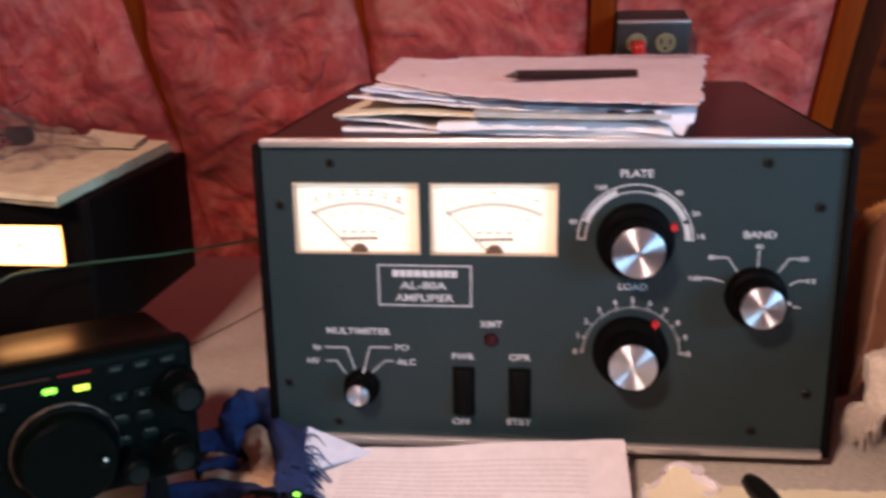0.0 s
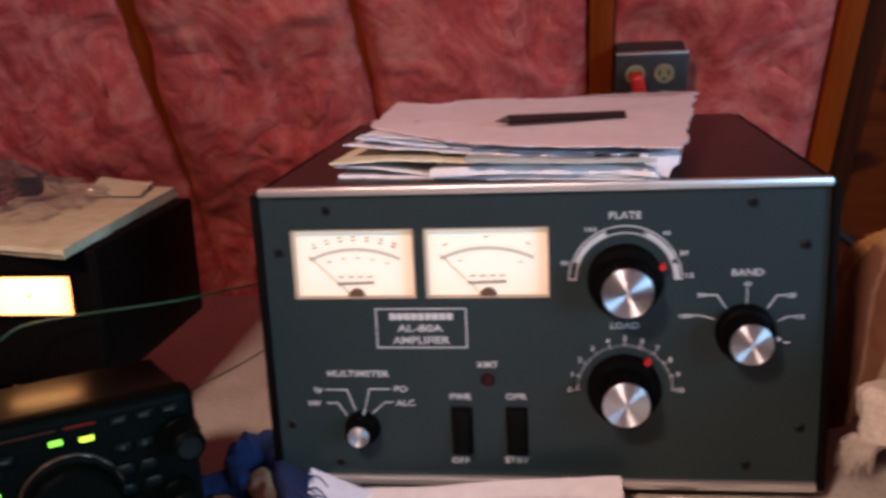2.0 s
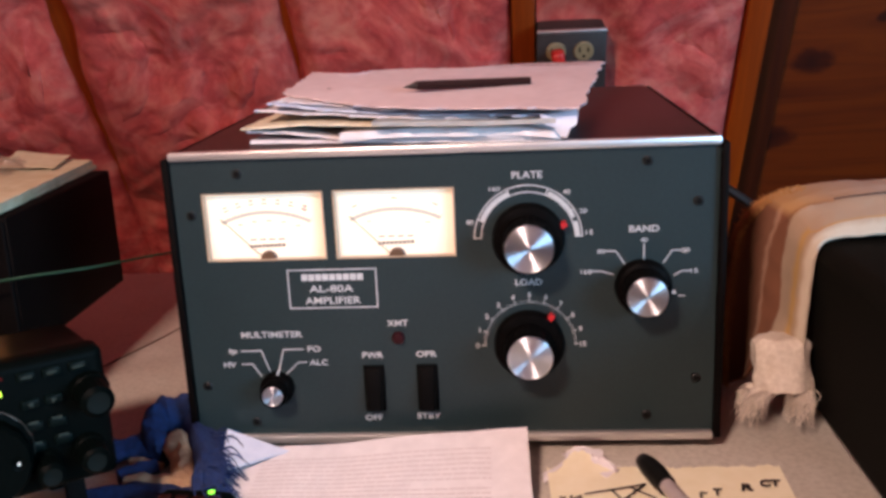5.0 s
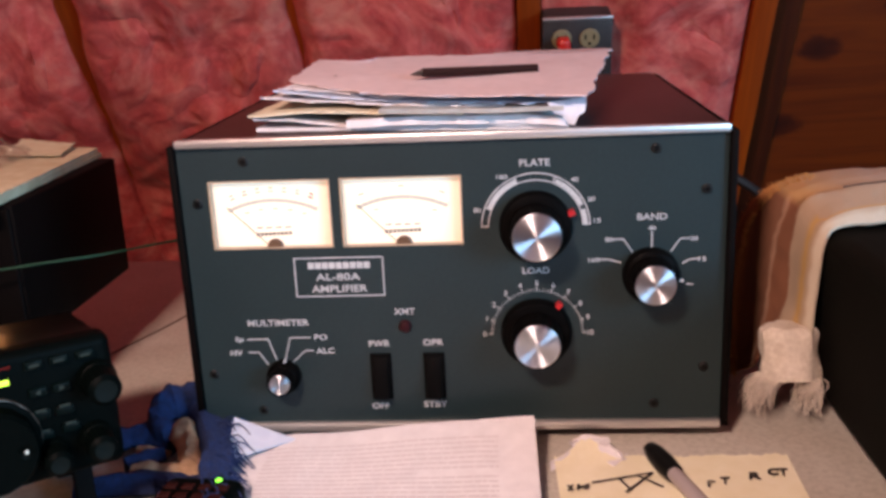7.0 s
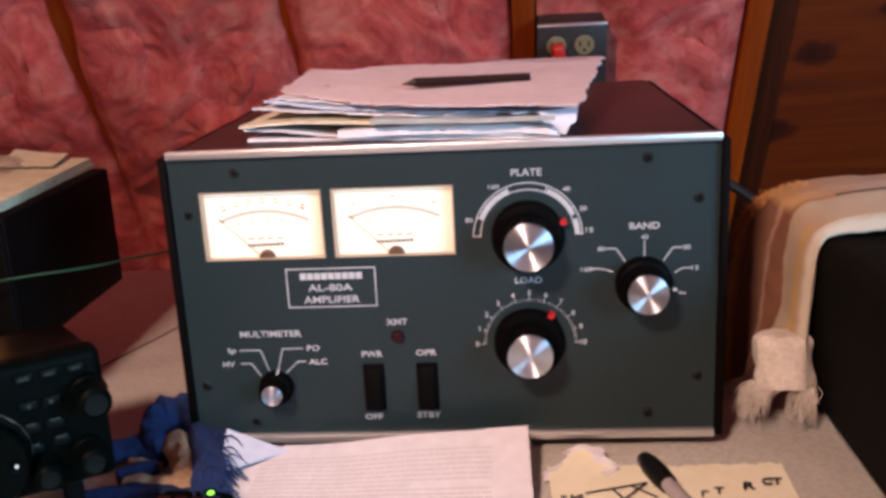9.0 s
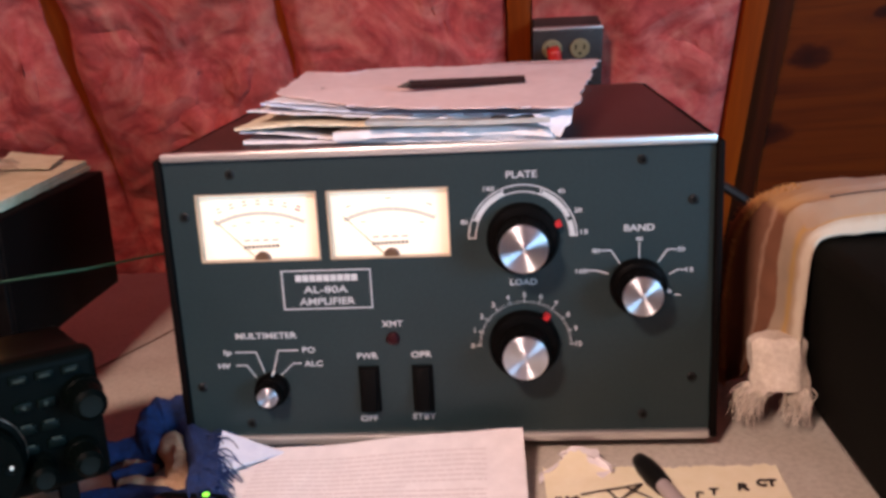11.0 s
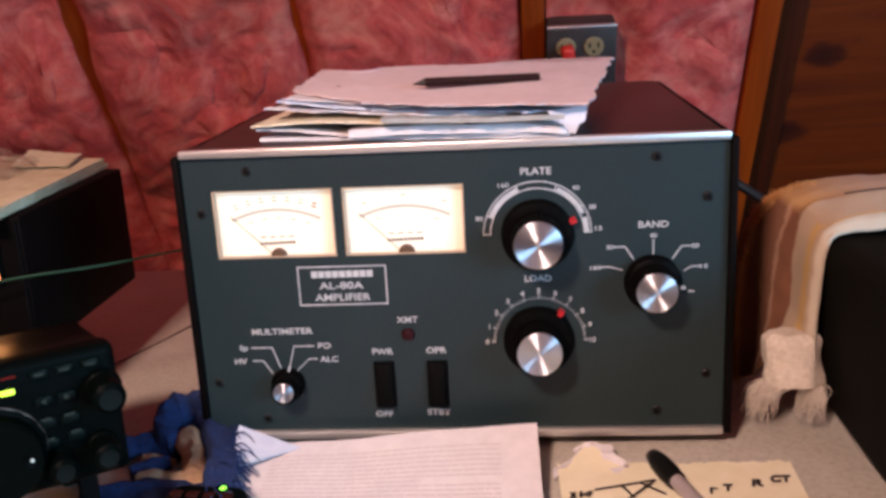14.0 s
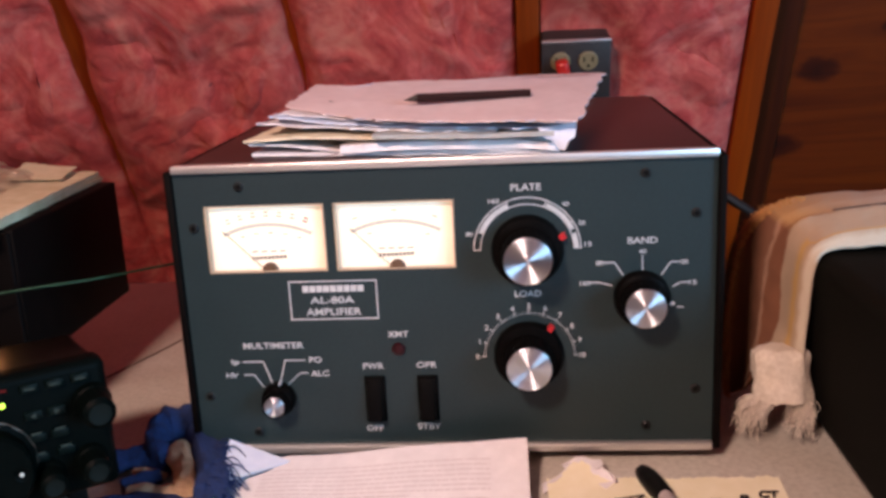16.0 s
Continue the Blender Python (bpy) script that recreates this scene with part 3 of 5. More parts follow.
def batt(x0, x1, bare_left, bare_right, seed):
    """One bay of fluffy insulation, torn and lapped unevenly over the rafters at its sides."""
    rows, v = [], ROOF_LOW
    while v < ROOF_HIGH:
        rows.append(v)
        v += 0.005 if -0.62 < v < 0.25 else 0.05
    cols = 64 if x0 > -1.0 and x1 < 0.5 else 16
    bm = bmesh.new()
    grid = []
    for v in rows:
        def edge(side, bare):
            n = noise.noise(Vector((side * 7.1 + seed, v * 5.0, 0.3))) * 0.014 + noise.noise(Vector((side * 3.7 + seed, v * 24.0, 2.3))) * 0.005
            if bare:
                return 0.0175
            x = x1 if side else x0
            if abs(x + 0.86) < 0.02:
                n = 1.4 * n - 0.004
            elif abs(x + 0.55) < 0.02:
                n = 0.9 * n + 0.013 * min(1.0, max(0.0, (v + 0.20) / 0.26))
            elif abs(x + 0.245) < 0.02:
                n = 0.9 * n + 0.004 * min(1.0, max(0.0, (v + 0.10) / 0.17))
            return max(-0.002, 0.002 + n)
        a, b = x0 + edge(0, bare_left), x1 - edge(1, bare_right)
        line = []
        for c in range(cols + 1):
            s = c / cols
            x = a + (b - a) * s
            rim = 1 - abs(2 * s - 1)
            puff = min(1.0, rim * 5.0) ** 0.5
            p = Vector((x, v, seed * 3.1))
            w = Vector((noise.noise(p * 6), noise.noise(p * 6 + Vector((5, 1, 2))), 0)) * 0.05
            deep = 0.026 * noise.noise(p * 5.5) + 0.0105 * (ridged((p + w * 2.4) * 4.6, 4, 0.42) - 0.7) + 0.0016 * noise.noise((p + w) * 50.0)
            crease = ridged(Vector(((x + w.x) * 5 + (v + w.y) * 4, (v + w.y) * 11 - x * 3, seed)), 2)
            deep -= 0.009 * max(0.0, crease - 1.05)
            deep *= 0.30 if bare_right and bare_left else 1.0
            sunk = min(1.0, max(0.0, (s - 0.45) / 0.55)) if bare_right else 0.0
            lift = 0.004 - 0.016 * sunk * sunk * (3 - 2 * sunk) - (0.010 * (1 - sunk) if bare_left and bare_right else 0.0)
            near_box = min(1.0, max(0.0, (1.25 - math.hypot((x - 0.128) / 0.085, (v + 0.012) / 0.105)) / 0.7))
            deep -= (deep + 0.022) * near_box * near_box * (3 - 2 * near_box)
            line.append(bm.verts.new((x, -(lift + (0.020 + deep) * puff), v)))
        grid.append(line)
    for a, b in zip(grid, grid[1:]):
        for c in range(cols):
            bm.faces.new((a[c], a[c + 1], b[c + 1], b[c]))
    # loose torn flaps of wool that lie on the batt
    flaps, dice = [], random.Random(int(seed * 10) + 3)
    for _ in range(9 if cols > 20 else 0):
        fx, fv, turn = dice.uniform(x0 + 0.07, x1 - 0.07), dice.uniform(-0.45, 0.20), radians(dice.uniform(-50, 50))
        fw, fl = dice.uniform(0.018, 0.034), dice.uniform(0.045, 0.085)
        if abs(fx - 0.128) < 0.12 and abs(fv) < 0.16:
            continue
        fb, web = bmesh.new(), []
        for j in range(15):
            row = []
            for i in range(11):
                s, t = i / 5 - 1, j / 7 - 1
                p = Vector((s * 1.7, t * 1.7, fx * 40))
                n = 0.30 * noise.noise(p) + 0.22 * noise.noise(p * 2.7)
                half = math.sqrt(max(0.0, 1.02 - t * t)) + 0.06
                ax, av = fw * (s * half + n), fl * (t + 0.5 * n)
                x, v = fx + ax * math.cos(turn) - av * math.sin(turn), fv + ax * math.sin(turn) + av * math.cos(turn)
                near_row = grid[min(len(grid) - 1, max(0, sum(1 for r in rows if r < v) - 1))]
                k = min(cols, max(0, round((x - near_row[0].co.x) / (near_row[-1].co.x - near_row[0].co.x) * cols)))
                rise = 0.011 * max(0.0, 1 - (abs(s) ** 3)) * max(0.0, 1 - t * t) * (0.65 + 0.5 * s) - 0.0015
                row.append(fb.verts.new((x, near_row[k].co.y - rise, v)))
            web.append(row)
        for a, b in zip(web, web[1:]):
            for i in range(10):
                fb.faces.new((a[i], a[i + 1], b[i + 1], b[i]))
        flaps.append(fb)
    # turned-in sides reach back to the boards
    for side in (0, cols):
        back = [bm.verts.new((g[side].co.x, 0.030, g[side].co.z)) for g in grid]
        for k in range(len(grid) - 1):
            bm.faces.new((grid[k][side], grid[k + 1][side], back[k + 1], back[k]))
    return bm, flaps


for n in range(len(RAFTERS) - 1):
    if RAFTERS[n] > 0.37 and RAFTERS[n] < 1.0:
        continue
    bare_left, bare_right = abs(RAFTERS[n] - 0.068) < 0.01, abs(RAFTERS[n + 1] - 0.374) < 0.01
    wool, flaps = batt(RAFTERS[n], RAFTERS[n + 1], bare_left, bare_right or abs(RAFTERS[n + 1] - 0.068) < 0.01, 1.7 * n)
    ob = whole("insulation_batt", wool, FIBREGLASS,
               "crumpled pink fibreglass insulation stuffed between rafters", "insulation", ROOF, "insulation between rafters")
    for fb in flaps:
        part("tuft", fb, FIBREGLASS, ob)

# outlet box on the rafter
outlet = thing("outlet_box", pose(0.1295, 0.662, 0.948, 17, 0, 1), "dark metal electrical outlet box on a rafter", "outlet")
part("box_body", solid((-0.044, 0.002, -0.047), (0.044, 0.082, 0.036), 0.004), STEEL_BOX, outlet)
part("cover_plate", solid((-0.045, -0.002, -0.049), (0.045, 0.002, 0.035), 0.0012), STEEL_BOX, outlet)
part("cover_rim", solid((-0.045, -0.0035, 0.0335), (0.045, 0.003, 0.0365), 0.0008), ALU, outlet, "bare bright metal edge")
for x in (-0.0205, 0.0155):
    for z in (0.008, -0.028):
        bm = lathe([(0.0130, 0.001), (0.0130, 0.004), (0.0118, 0.005)], 20)
        r = part("receptacle", bm, IVORY, outlet, "ivory plastic", at=(x, 0, z))
        for sx in (-0.0055, 0.0055):
            part("slot", solid((sx - 0.001, -0.0056, -0.001), (sx + 0.001, -0.004, 0.006), 0.0002, 1), RUBBER, r)
        part("slot", lathe([(0.0020, 0.004), (0.0020, 0.0056)], 10), RUBBER, r, at=(0, 0, -0.006))
plug = part("plug", solid((-0.0085, -0.026, -0.019), (0.0085, -0.006, 0.012), 0.005, 3), RED_PLUG, outlet, "red moulded plug", at=pose(-0.018, 0, 0.003, 0, -10, 0))
part("plug_cord", tube(smooth_path([(-0.018, -0.026, -0.012), (-0.012, -0.034, -0.035), (-0.008, -0.025, -0.07), (0.0, 0.0, -0.13)]), 0.004), RED_PLUG, outlet)

# ---- the desk ----
desk = thing("desk", pose(0, 0, 0), "long work desk with a worn speckled beige top", "desk")
part("desktop", solid((-1.15, -0.42, D - 0.028), (1.05, 0.475, D), 0.003), LAMINATE, desk)
for x in (-1.08, 0.98):
    for y in (-0.36, 0.41):
        part("leg", solid((x - 0.03, y - 0.03, 0.0), (x + 0.03, y + 0.03, D - 0.028), 0.003), RAFTER_WOOD, desk)
part("apron", solid((-1.05, -0.375, D - 0.11), (0.95, -0.352, D - 0.028), 0.002), RAFTER_WOOD, desk)

# ---- the amplifier ----
amp = thing("amplifier", pose(0, 0, D), "slate-grey radio amplifier with two lit meters and four knobs", "amplifier")
Z = -D
TOP, LOW = 0.9425 + Z, 0.731 + Z
# wrap-round case: the shell stands a little proud of the panel at both sides
for lo, hi in (((-0.1865, -0.004, LOW + 0.001), (-0.1815, 0.352, TOP - 0.004)), ((0.1815, -0.004, LOW + 0.001), (0.1865, 0.352, TOP - 0.004)), ((-0.1815, 0.004, TOP - 0.006), (0.1815, 0.352, TOP - 0.003)),
               ((-0.1815, 0.348, LOW + 0.002), (0.1815, 0.352, TOP - 0.007)), ((-0.1815, 0.004, LOW + 0.001), (0.1815, 0.347, LOW + 0.004))):
    part("case_side" if hi[0] - lo[0] < 0.01 else "case_cover", solid(lo, hi, 0.0012), BLACK_CASE if hi[0] - lo[0] < 0.01 else CASE, amp, "black textured metal cover, maroon reflection tinted into all but its sides")
# panel with two meter openings
M0, M1, M2, M3, MZ0, MZ1 = -0.1620, -0.0795, -0.0730, 0.0085, 0.8665 - D, 0.9138 - D
bm = bmesh.new()
for lo, hi in (((-0.1812, LOW + 0.0062), (0.1812, MZ0)), ((-0.1812, MZ1), (0.1812, TOP - 0.0058)), ((-0.1812, MZ0), (M0, MZ1)), ((M1, MZ0), (M2, MZ1)), ((M3, MZ0), (0.1812, MZ1))):
    block(bm, (lo[0], 0.0, lo[1]), (hi[0], 0.0035, hi[1]))
part("front_panel", bm, PANEL, amp, smooth=False)
for z0, z1 in ((TOP - 0.0055, TOP), (LOW, LOW + 0.006)):
    part("trim_strip", solid((-0.1812, -0.004, z0), (0.1812, 0.0035, z1), 0.0012), ALU, amp, "bright aluminium trim strip")
for x in (-0.15, 0.15):
    for y in (0.03, 0.31):
        part("foot", lathe([(0.010, 0.0), (0.011, 0.003), (0.011, 0.0085)], 20, pose(0, 0, 0, 90, 0, 0)), RUBBER, amp, at=(x, y, 0.0087))
screw_data = mesh_of("screw", lathe([(0.0033, 0.0), (0.0033, 0.0010), (0.0024, 0.0017)], 14), SCREW)
cross = bmesh.new()
block(cross, (-0.0018, -0.0020, -0.0004), (0.0018, -0.0016, 0.0004))
block(cross, (-0.0004, -0.00205, -0.0018), (0.0004, -0.0016, 0.0018))
cross_data = mesh_of("slot", cross, KNOB_BLACK, False)
for k, (x, z) in enumerate(((-0.136, 0.927), (0.135, 0.9275), (-0.170, 0.899), (0.168, 0.900), (-0.172, 0.775), (0.169, 0.776), (-0.139, 0.747), (0.136, 0.749))):
    s = share("screw", screw_data, amp, pose(x, 0, z + Z, 0, 31 * k % 90, 0))
    share("slot", cross_data, s, Matrix())

# meters
def ray_marks(bm, cx, cz, r0, r1, a0, a1, count, width):
    for k in range(count):
        a = radians(a0 + (a1 - a0) * k / (count - 1))
        stroke(bm, (cx + r0 * math.cos(a), cz + r0 * math.sin(a)), (cx + r1 * math.cos(a), cz + r1 * math.sin(a)), width, -0.0003, 0.0003)


def meter(x0, x1, z0, z1, busy):
    cx = (x0 + x1) / 2
    w, h = (x1 - x0) / 2, z1 - z0
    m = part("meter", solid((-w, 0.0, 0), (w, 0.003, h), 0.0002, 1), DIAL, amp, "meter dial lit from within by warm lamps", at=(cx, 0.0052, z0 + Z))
    bm = bmesh.new()
    for lo, hi in (((-w, -0.0058, 0), (-w + 0.0011, 0.0, h)), ((w - 0.0011, -0.0058, 0), (w, 0.0, h)), ((-w + 0.0011, -0.0058, h - 0.0008), (w - 0.0011, 0.0, h)), ((-w + 0.0011, -0.0058, 0), (w - 0.0011, 0.0, 0.0006))):
        block(bm, lo, hi)
    part("bezel", bm, BEZEL, m, "tan plastic rim with the dial's glow painted in", smooth=False)
    pz = -0.0375
    r = 0.070
    bm = arc(bmesh.new(), 0, pz, r - 0.0013, r + 0.0013, 116, 64, -0.0003, 0.0003, 30)
    part("scale_arc", bm, INK_SOFT, m)
    bm = bmesh.new()
    ray_marks(bm, 0, pz, r + 0.0005, r + 0.0026, 116, 64, 13, 0.00035)
    tagged(part("scale_mark", bm, INK_SOFT, m), kind="stuff")
    bm, red = bmesh.new(), bmesh.new()
    for k in range(7 if busy else 3):
        a = radians(110.5 - 41 * k / (6 if busy else 2))
        for rr, half in ((r + 0.0062, 0.0015), (r + 0.0087, 0.0012)) if busy else ((r + 0.0075, 0.0016),):
            u, t = (rr * math.cos(a), pz + rr * math.sin(a)), (math.sin(a) * half * 1.3, -math.cos(a) * half * 1.3)
            stroke(red if k == 6 else bm, (u[0] - t[0], u[1] - t[1]), (u[0] + t[0], u[1] + t[1]), 0.0011, -0.0003, 0.0003)
    for k in range(5 if busy else 2):
        a = radians(106 - 36 * k / (4 if busy else 1))
        rr = r - 0.0058
        stroke(bm, (rr * math.cos(a) - 0.0018, pz + rr * math.sin(a)), (rr * math.cos(a) + 0.0018, pz + rr * math.sin(a)), 0.0010, -0.0003, 0.0003)
    for k in range(4):
        stroke(bm, (-0.012 + 0.0065 * k, 0.0135), (-0.0075 + 0.0065 * k, 0.0137), 0.0012, -0.0003, 0.0003)
    tagged(part("worn_numeral", bm, INK_MID, m), kind="stuff")
    if busy:
        part("red_zone", red, INK_RED, m)
    else:
        red.free()
    bm = bmesh.new()
    for k in range(9):
        stroke(bm, (-0.0125 + 0.0028 * k, 0.0088 + 0.00008 * k), (-0.0103 + 0.0028 * k, 0.0088 + 0.00008 * k), 0.0022, -0.0003, 0.0003)
    tagged(part("maker_mark", bm, INK, m, "dark maker's mark"), kind="stuff")
    part("needle", stroke(bmesh.new(), (-0.0310, 0.0290), (-0.0040, 0.0015), 0.0005, -0.0016, 0.0004), INK, m, "thin dark needle at rest")
    bm = lathe([(0.0056, 0.0), (0.0056, 0.0022), (0.0045, 0.0030)], 24)
    bmesh.ops.bisect_plane(bm, geom=bm.verts[:] + bm.edges[:] + bm.faces[:], plane_co=(0, 0, 0.0), plane_no=(0, 0, -1), clear_outer=True)
    part("pivot_cover", bm, material("brown_pivot_cover", (0.10, 0.055, 0.03), 0.5), m, "brown half-round pivot cover", at=(0.0005, -0.0003, 0.0004))
    return m


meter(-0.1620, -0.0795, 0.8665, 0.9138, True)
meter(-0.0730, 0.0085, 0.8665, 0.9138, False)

# name plate: frame, maker's mark as a plain shape, and the words
bm = bmesh.new()
for a, b in (((-0.1078, 0.8590), (-0.0470, 0.8590)), ((-0.1078, 0.8317), (-0.0470, 0.8317))):
    stroke(bm, (a[0] - 0.0004, a[1] + Z), (b[0] + 0.0004, b[1] + Z), 0.0008)
for x in (-0.1078, -0.0470):
    stroke(bm, (x, 0.8590 + Z), (x, 0.8317 + Z), 0.0008)
part("name_frame", bm, WHITE_PRINT, amp)
bm = bmesh.new()
for k in range(9):
    x = -0.0985 + 0.0048 * k
    stroke(bm, (x, 0.8536 + Z), (x + 0.0041, 0.8536 + Z), 0.0046)
tagged(part("maker_mark", bm, WHITE_PRINT, amp, "white blocky maker's mark"), kind="stuff")
for text, x, z, h, w in (("AL-80A", -0.0783, 0.8455, 0.0050, 0.0305), ("AMPLIFIER", -0.0778, 0.8370, 0.0050, 0.0385), ("MULTIMETER", -0.1228, 0.8128, 0.0044, 0.0430),
                         ("Ip", -0.1512, 0.8005, 0.0046, 0.0056), ("HV", -0.1545, 0.7908, 0.0040, 0.0086), ("PO", -0.0937, 0.8017, 0.0042, 0.0090), ("ALC", -0.0912, 0.7915, 0.0042, 0.0130),
                         ("XMT", -0.0341, 0.8195, 0.0044, 0.0144), ("PWR", -0.0528, 0.7963, 0.0044, 0.0145), ("OFF", -0.0545, 0.7492, 0.0044, 0.0122), ("OPR", -0.0152, 0.7966, 0.0044, 0.0140),
                         ("STBY", -0.0155, 0.7500, 0.0044, 0.0165), ("PLATE", 0.0567, 0.9205, 0.0046, 0.0200), ("LOAD", 0.0565, 0.8470, 0.0044, 0.0180), ("BAND", 0.1330, 0.8822, 0.0044, 0.0195)):
    lettering(text, x, z + Z, h, w, parent=amp)

# multimeter, band and dial markings
def leader(points):
    bm = bmesh.new()
    for a, b in zip(points, points[1:]):
        stroke(bm, (a[0], a[1] + Z), (b[0], b[1] + Z), 0.00075)
    part("leader_line", bm, WHITE_PRINT, amp)


for pts in (((-0.1325, 0.7815), (-0.1385, 0.7910), (-0.1460, 0.7910)), ((-0.1262, 0.7850), (-0.1312, 0.8008), (-0.1460, 0.8008)), ((-0.1202, 0.7850), (-0.1155, 0.8015), (-0.1010, 0.8015)), ((-0.1150, 0.7830), (-0.1055, 0.7918), (-0.0995, 0.7918)),
            ((0.1130, 0.8510), (0.1045, 0.8535), (0.0975, 0.8535)), ((0.1205, 0.8580), (0.1145, 0.8672), (0.1070, 0.8672)), ((0.1330, 0.8600), (0.1330, 0.8720)), ((0.1455, 0.8580), (0.1515, 0.8668), (0.1580, 0.8668)), ((0.1530, 0.8495), (0.1580, 0.8525), (0.1640, 0.8525)), ((0.1560, 0.8352), (0.1605, 0.8350))):
    leader(pts)
for text, x, z in (("80", 0.1048, 0.8672), ("40", 0.1330, 0.8745), ("80", 0.0183, 0.8895), ("40", 0.0825, 0.9085), ("20", 0.0932, 0.8953), ("160", 0.0352, 0.9116), ("15", 0.0972, 0.8805), ("160", 0.0950, 0.8533), ("20", 0.1605, 0.8668), ("15", 0.1662, 0.8524)):
    lettering(text, x, z + Z, 0.0030, 0.0024 * len(text), parent=amp)
PX, PZ = 0.0567, 0.8777
bm = bmesh.new()
for r in (0.0358, 0.0312):
    arc(bm, PX, PZ + Z, r - 0.0004, r + 0.0004, 180, 0, seg=40)
for a in (179, 158, 112, 68, 32, 1):
    stroke(bm, (PX + 0.0310 * math.cos(radians(a)), PZ + Z + 0.0310 * math.sin(radians(a))), (PX + 0.0360 * math.cos(radians(a)), PZ + Z + 0.0360 * math.sin(radians(a))), 0.0008)
part("scale_outline", bm, WHITE_PRINT, amp)
for a0, a1, r0 in ((158, 112, 0.0315), (66, 24, 0.0318), (19, 1, 0.0315)):
    part("scale_fill", arc(bmesh.new(), PX, PZ + Z, r0, 0.0343, a0, a1, -0.0006, 0.0006), WHITE_PRINT, amp, "solid white arc segment")
LX, LZ = 0.0567, 0.8020
bm = bmesh.new()
for k in range(51):
    a, r = radians(180 - 3.6 * k), 0.0318 if k % 5 else 0.0332
    stroke(bm, (LX + 0.0300 * math.cos(a), LZ + Z + 0.0300 * math.sin(a)), (LX + r * math.cos(a), LZ + Z + r * math.sin(a)), 0.00035 if k % 5 else 0.0006)
tagged(part("scale_mark", bm, WHITE_PRINT, amp), kind="stuff")
for k in range(11):
    a = radians(180 - 18 * k)
    lettering(str(k), LX + 0.0360 * math.cos(a), LZ + Z + 0.0360 * math.sin(a), 0.0036, parent=amp)

# knobs: skirt, fluted grip, spun cap and red pointer
def knob(x, z, skirt, grip, cap, out, pointer, flutes):
    k = part("knob", lathe([(skirt, 0.0), (skirt, 0.004), (skirt * 0.93, 0.0075), (grip * 1.02, 0.009)], 40), KNOB_BLACK, amp, "black knob with spun aluminium cap", at=(x, 0, z + Z))
    part("grip", lathe([(grip, 0.008), (grip, out - 0.002), (grip * 0.96, out - 0.0005)], 96, None, flutes, 0.035), KNOB_BLACK, k)
    part("cap", lathe([(cap, out - 0.0008), (cap, out + 0.0006), (cap * 0.97, out + 0.0012), (0.0003, out + 0.0014)], 48), SPUN, k, "spun aluminium cap")
    a = radians(pointer[0])
    bm = stroke(bmesh.new(), (skirt * 0.92 * math.cos(a), skirt * 0.92 * math.sin(a)), (skirt * 1.13 * math.cos(a), skirt * 1.13 * math.sin(a)), pointer[1], -0.0062, 0.005)
    part("pointer", bm, pointer[2], k, pointer[3])


knob(0.0567, 0.8778, 0.0242, 0.0174, 0.0157, 0.030, (22, 0.0036, RED_MARK, "red pointer tab"), 30)
knob(0.0560, 0.8030, 0.0242, 0.0172, 0.0150, 0.028, (53, 0.0036, RED_MARK, "red pointer tab"), 30)
knob(0.1325, 0.8425, 0.0190, 0.0148, 0.0132, 0.025, (-10, 0.0012, WHITE_PRINT, "white pointer line"), 24)
knob(-0.1217, 0.7734, 0.0122, 0.0095, 0.0071, 0.017, (80, 0.0012, WHITE_PRINT, "white pointer line"), 18)

# transmit lamp and rocker switches
part("lamp_lens", lathe([(0.0046, 0.0), (0.0046, 0.0012), (0.0036, 0.0030), (0.0012, 0.0040)], 20), RED_LENS, amp, "unlit dark red indicator lens", at=(-0.0340, 0, 0.8088 + Z))
for x in (-0.0525, -0.0152):
    s = part("switch", solid((-0.0074, -0.0022, -0.0172), (0.0074, 0.0, 0.0172), 0.0008), ROCKER, amp, "black rocker switch", at=(x, 0, 0.7720 + Z))
    bm = bmesh.new()
    block(bm, (-0.0052, -0.0060, -0.0148), (0.0052, -0.0015, 0.0148), 0.0008)
    for v in bm.verts:
        v.co.y += 0.0028 * (v.co.z / 0.0148) if v.co.y < -0.004 else 0
    part("rocker", bm, ROCKER, s)

# ---- loose paper ----
def leaf(corners, wave=0.002, seed=0.0, torn=(), curl=0.0):
    """A place on a limp sheet: corners front left, front right, back right, back left."""
    a, b, c, d = (Vector(p) for p in corners)

    def at(s, t):
        p = (a * (1 - s) + b * s) * (1 - t) + (d * (1 - s) + c * s) * t
        q = Vector((p.x * 13, p.y * 13, seed))
        p.z += wave * (noise.noise(q) + 0.4 * noise.noise(q * 3.1)) + curl * (abs(2 * s - 1) ** 3)
        return p
    return at


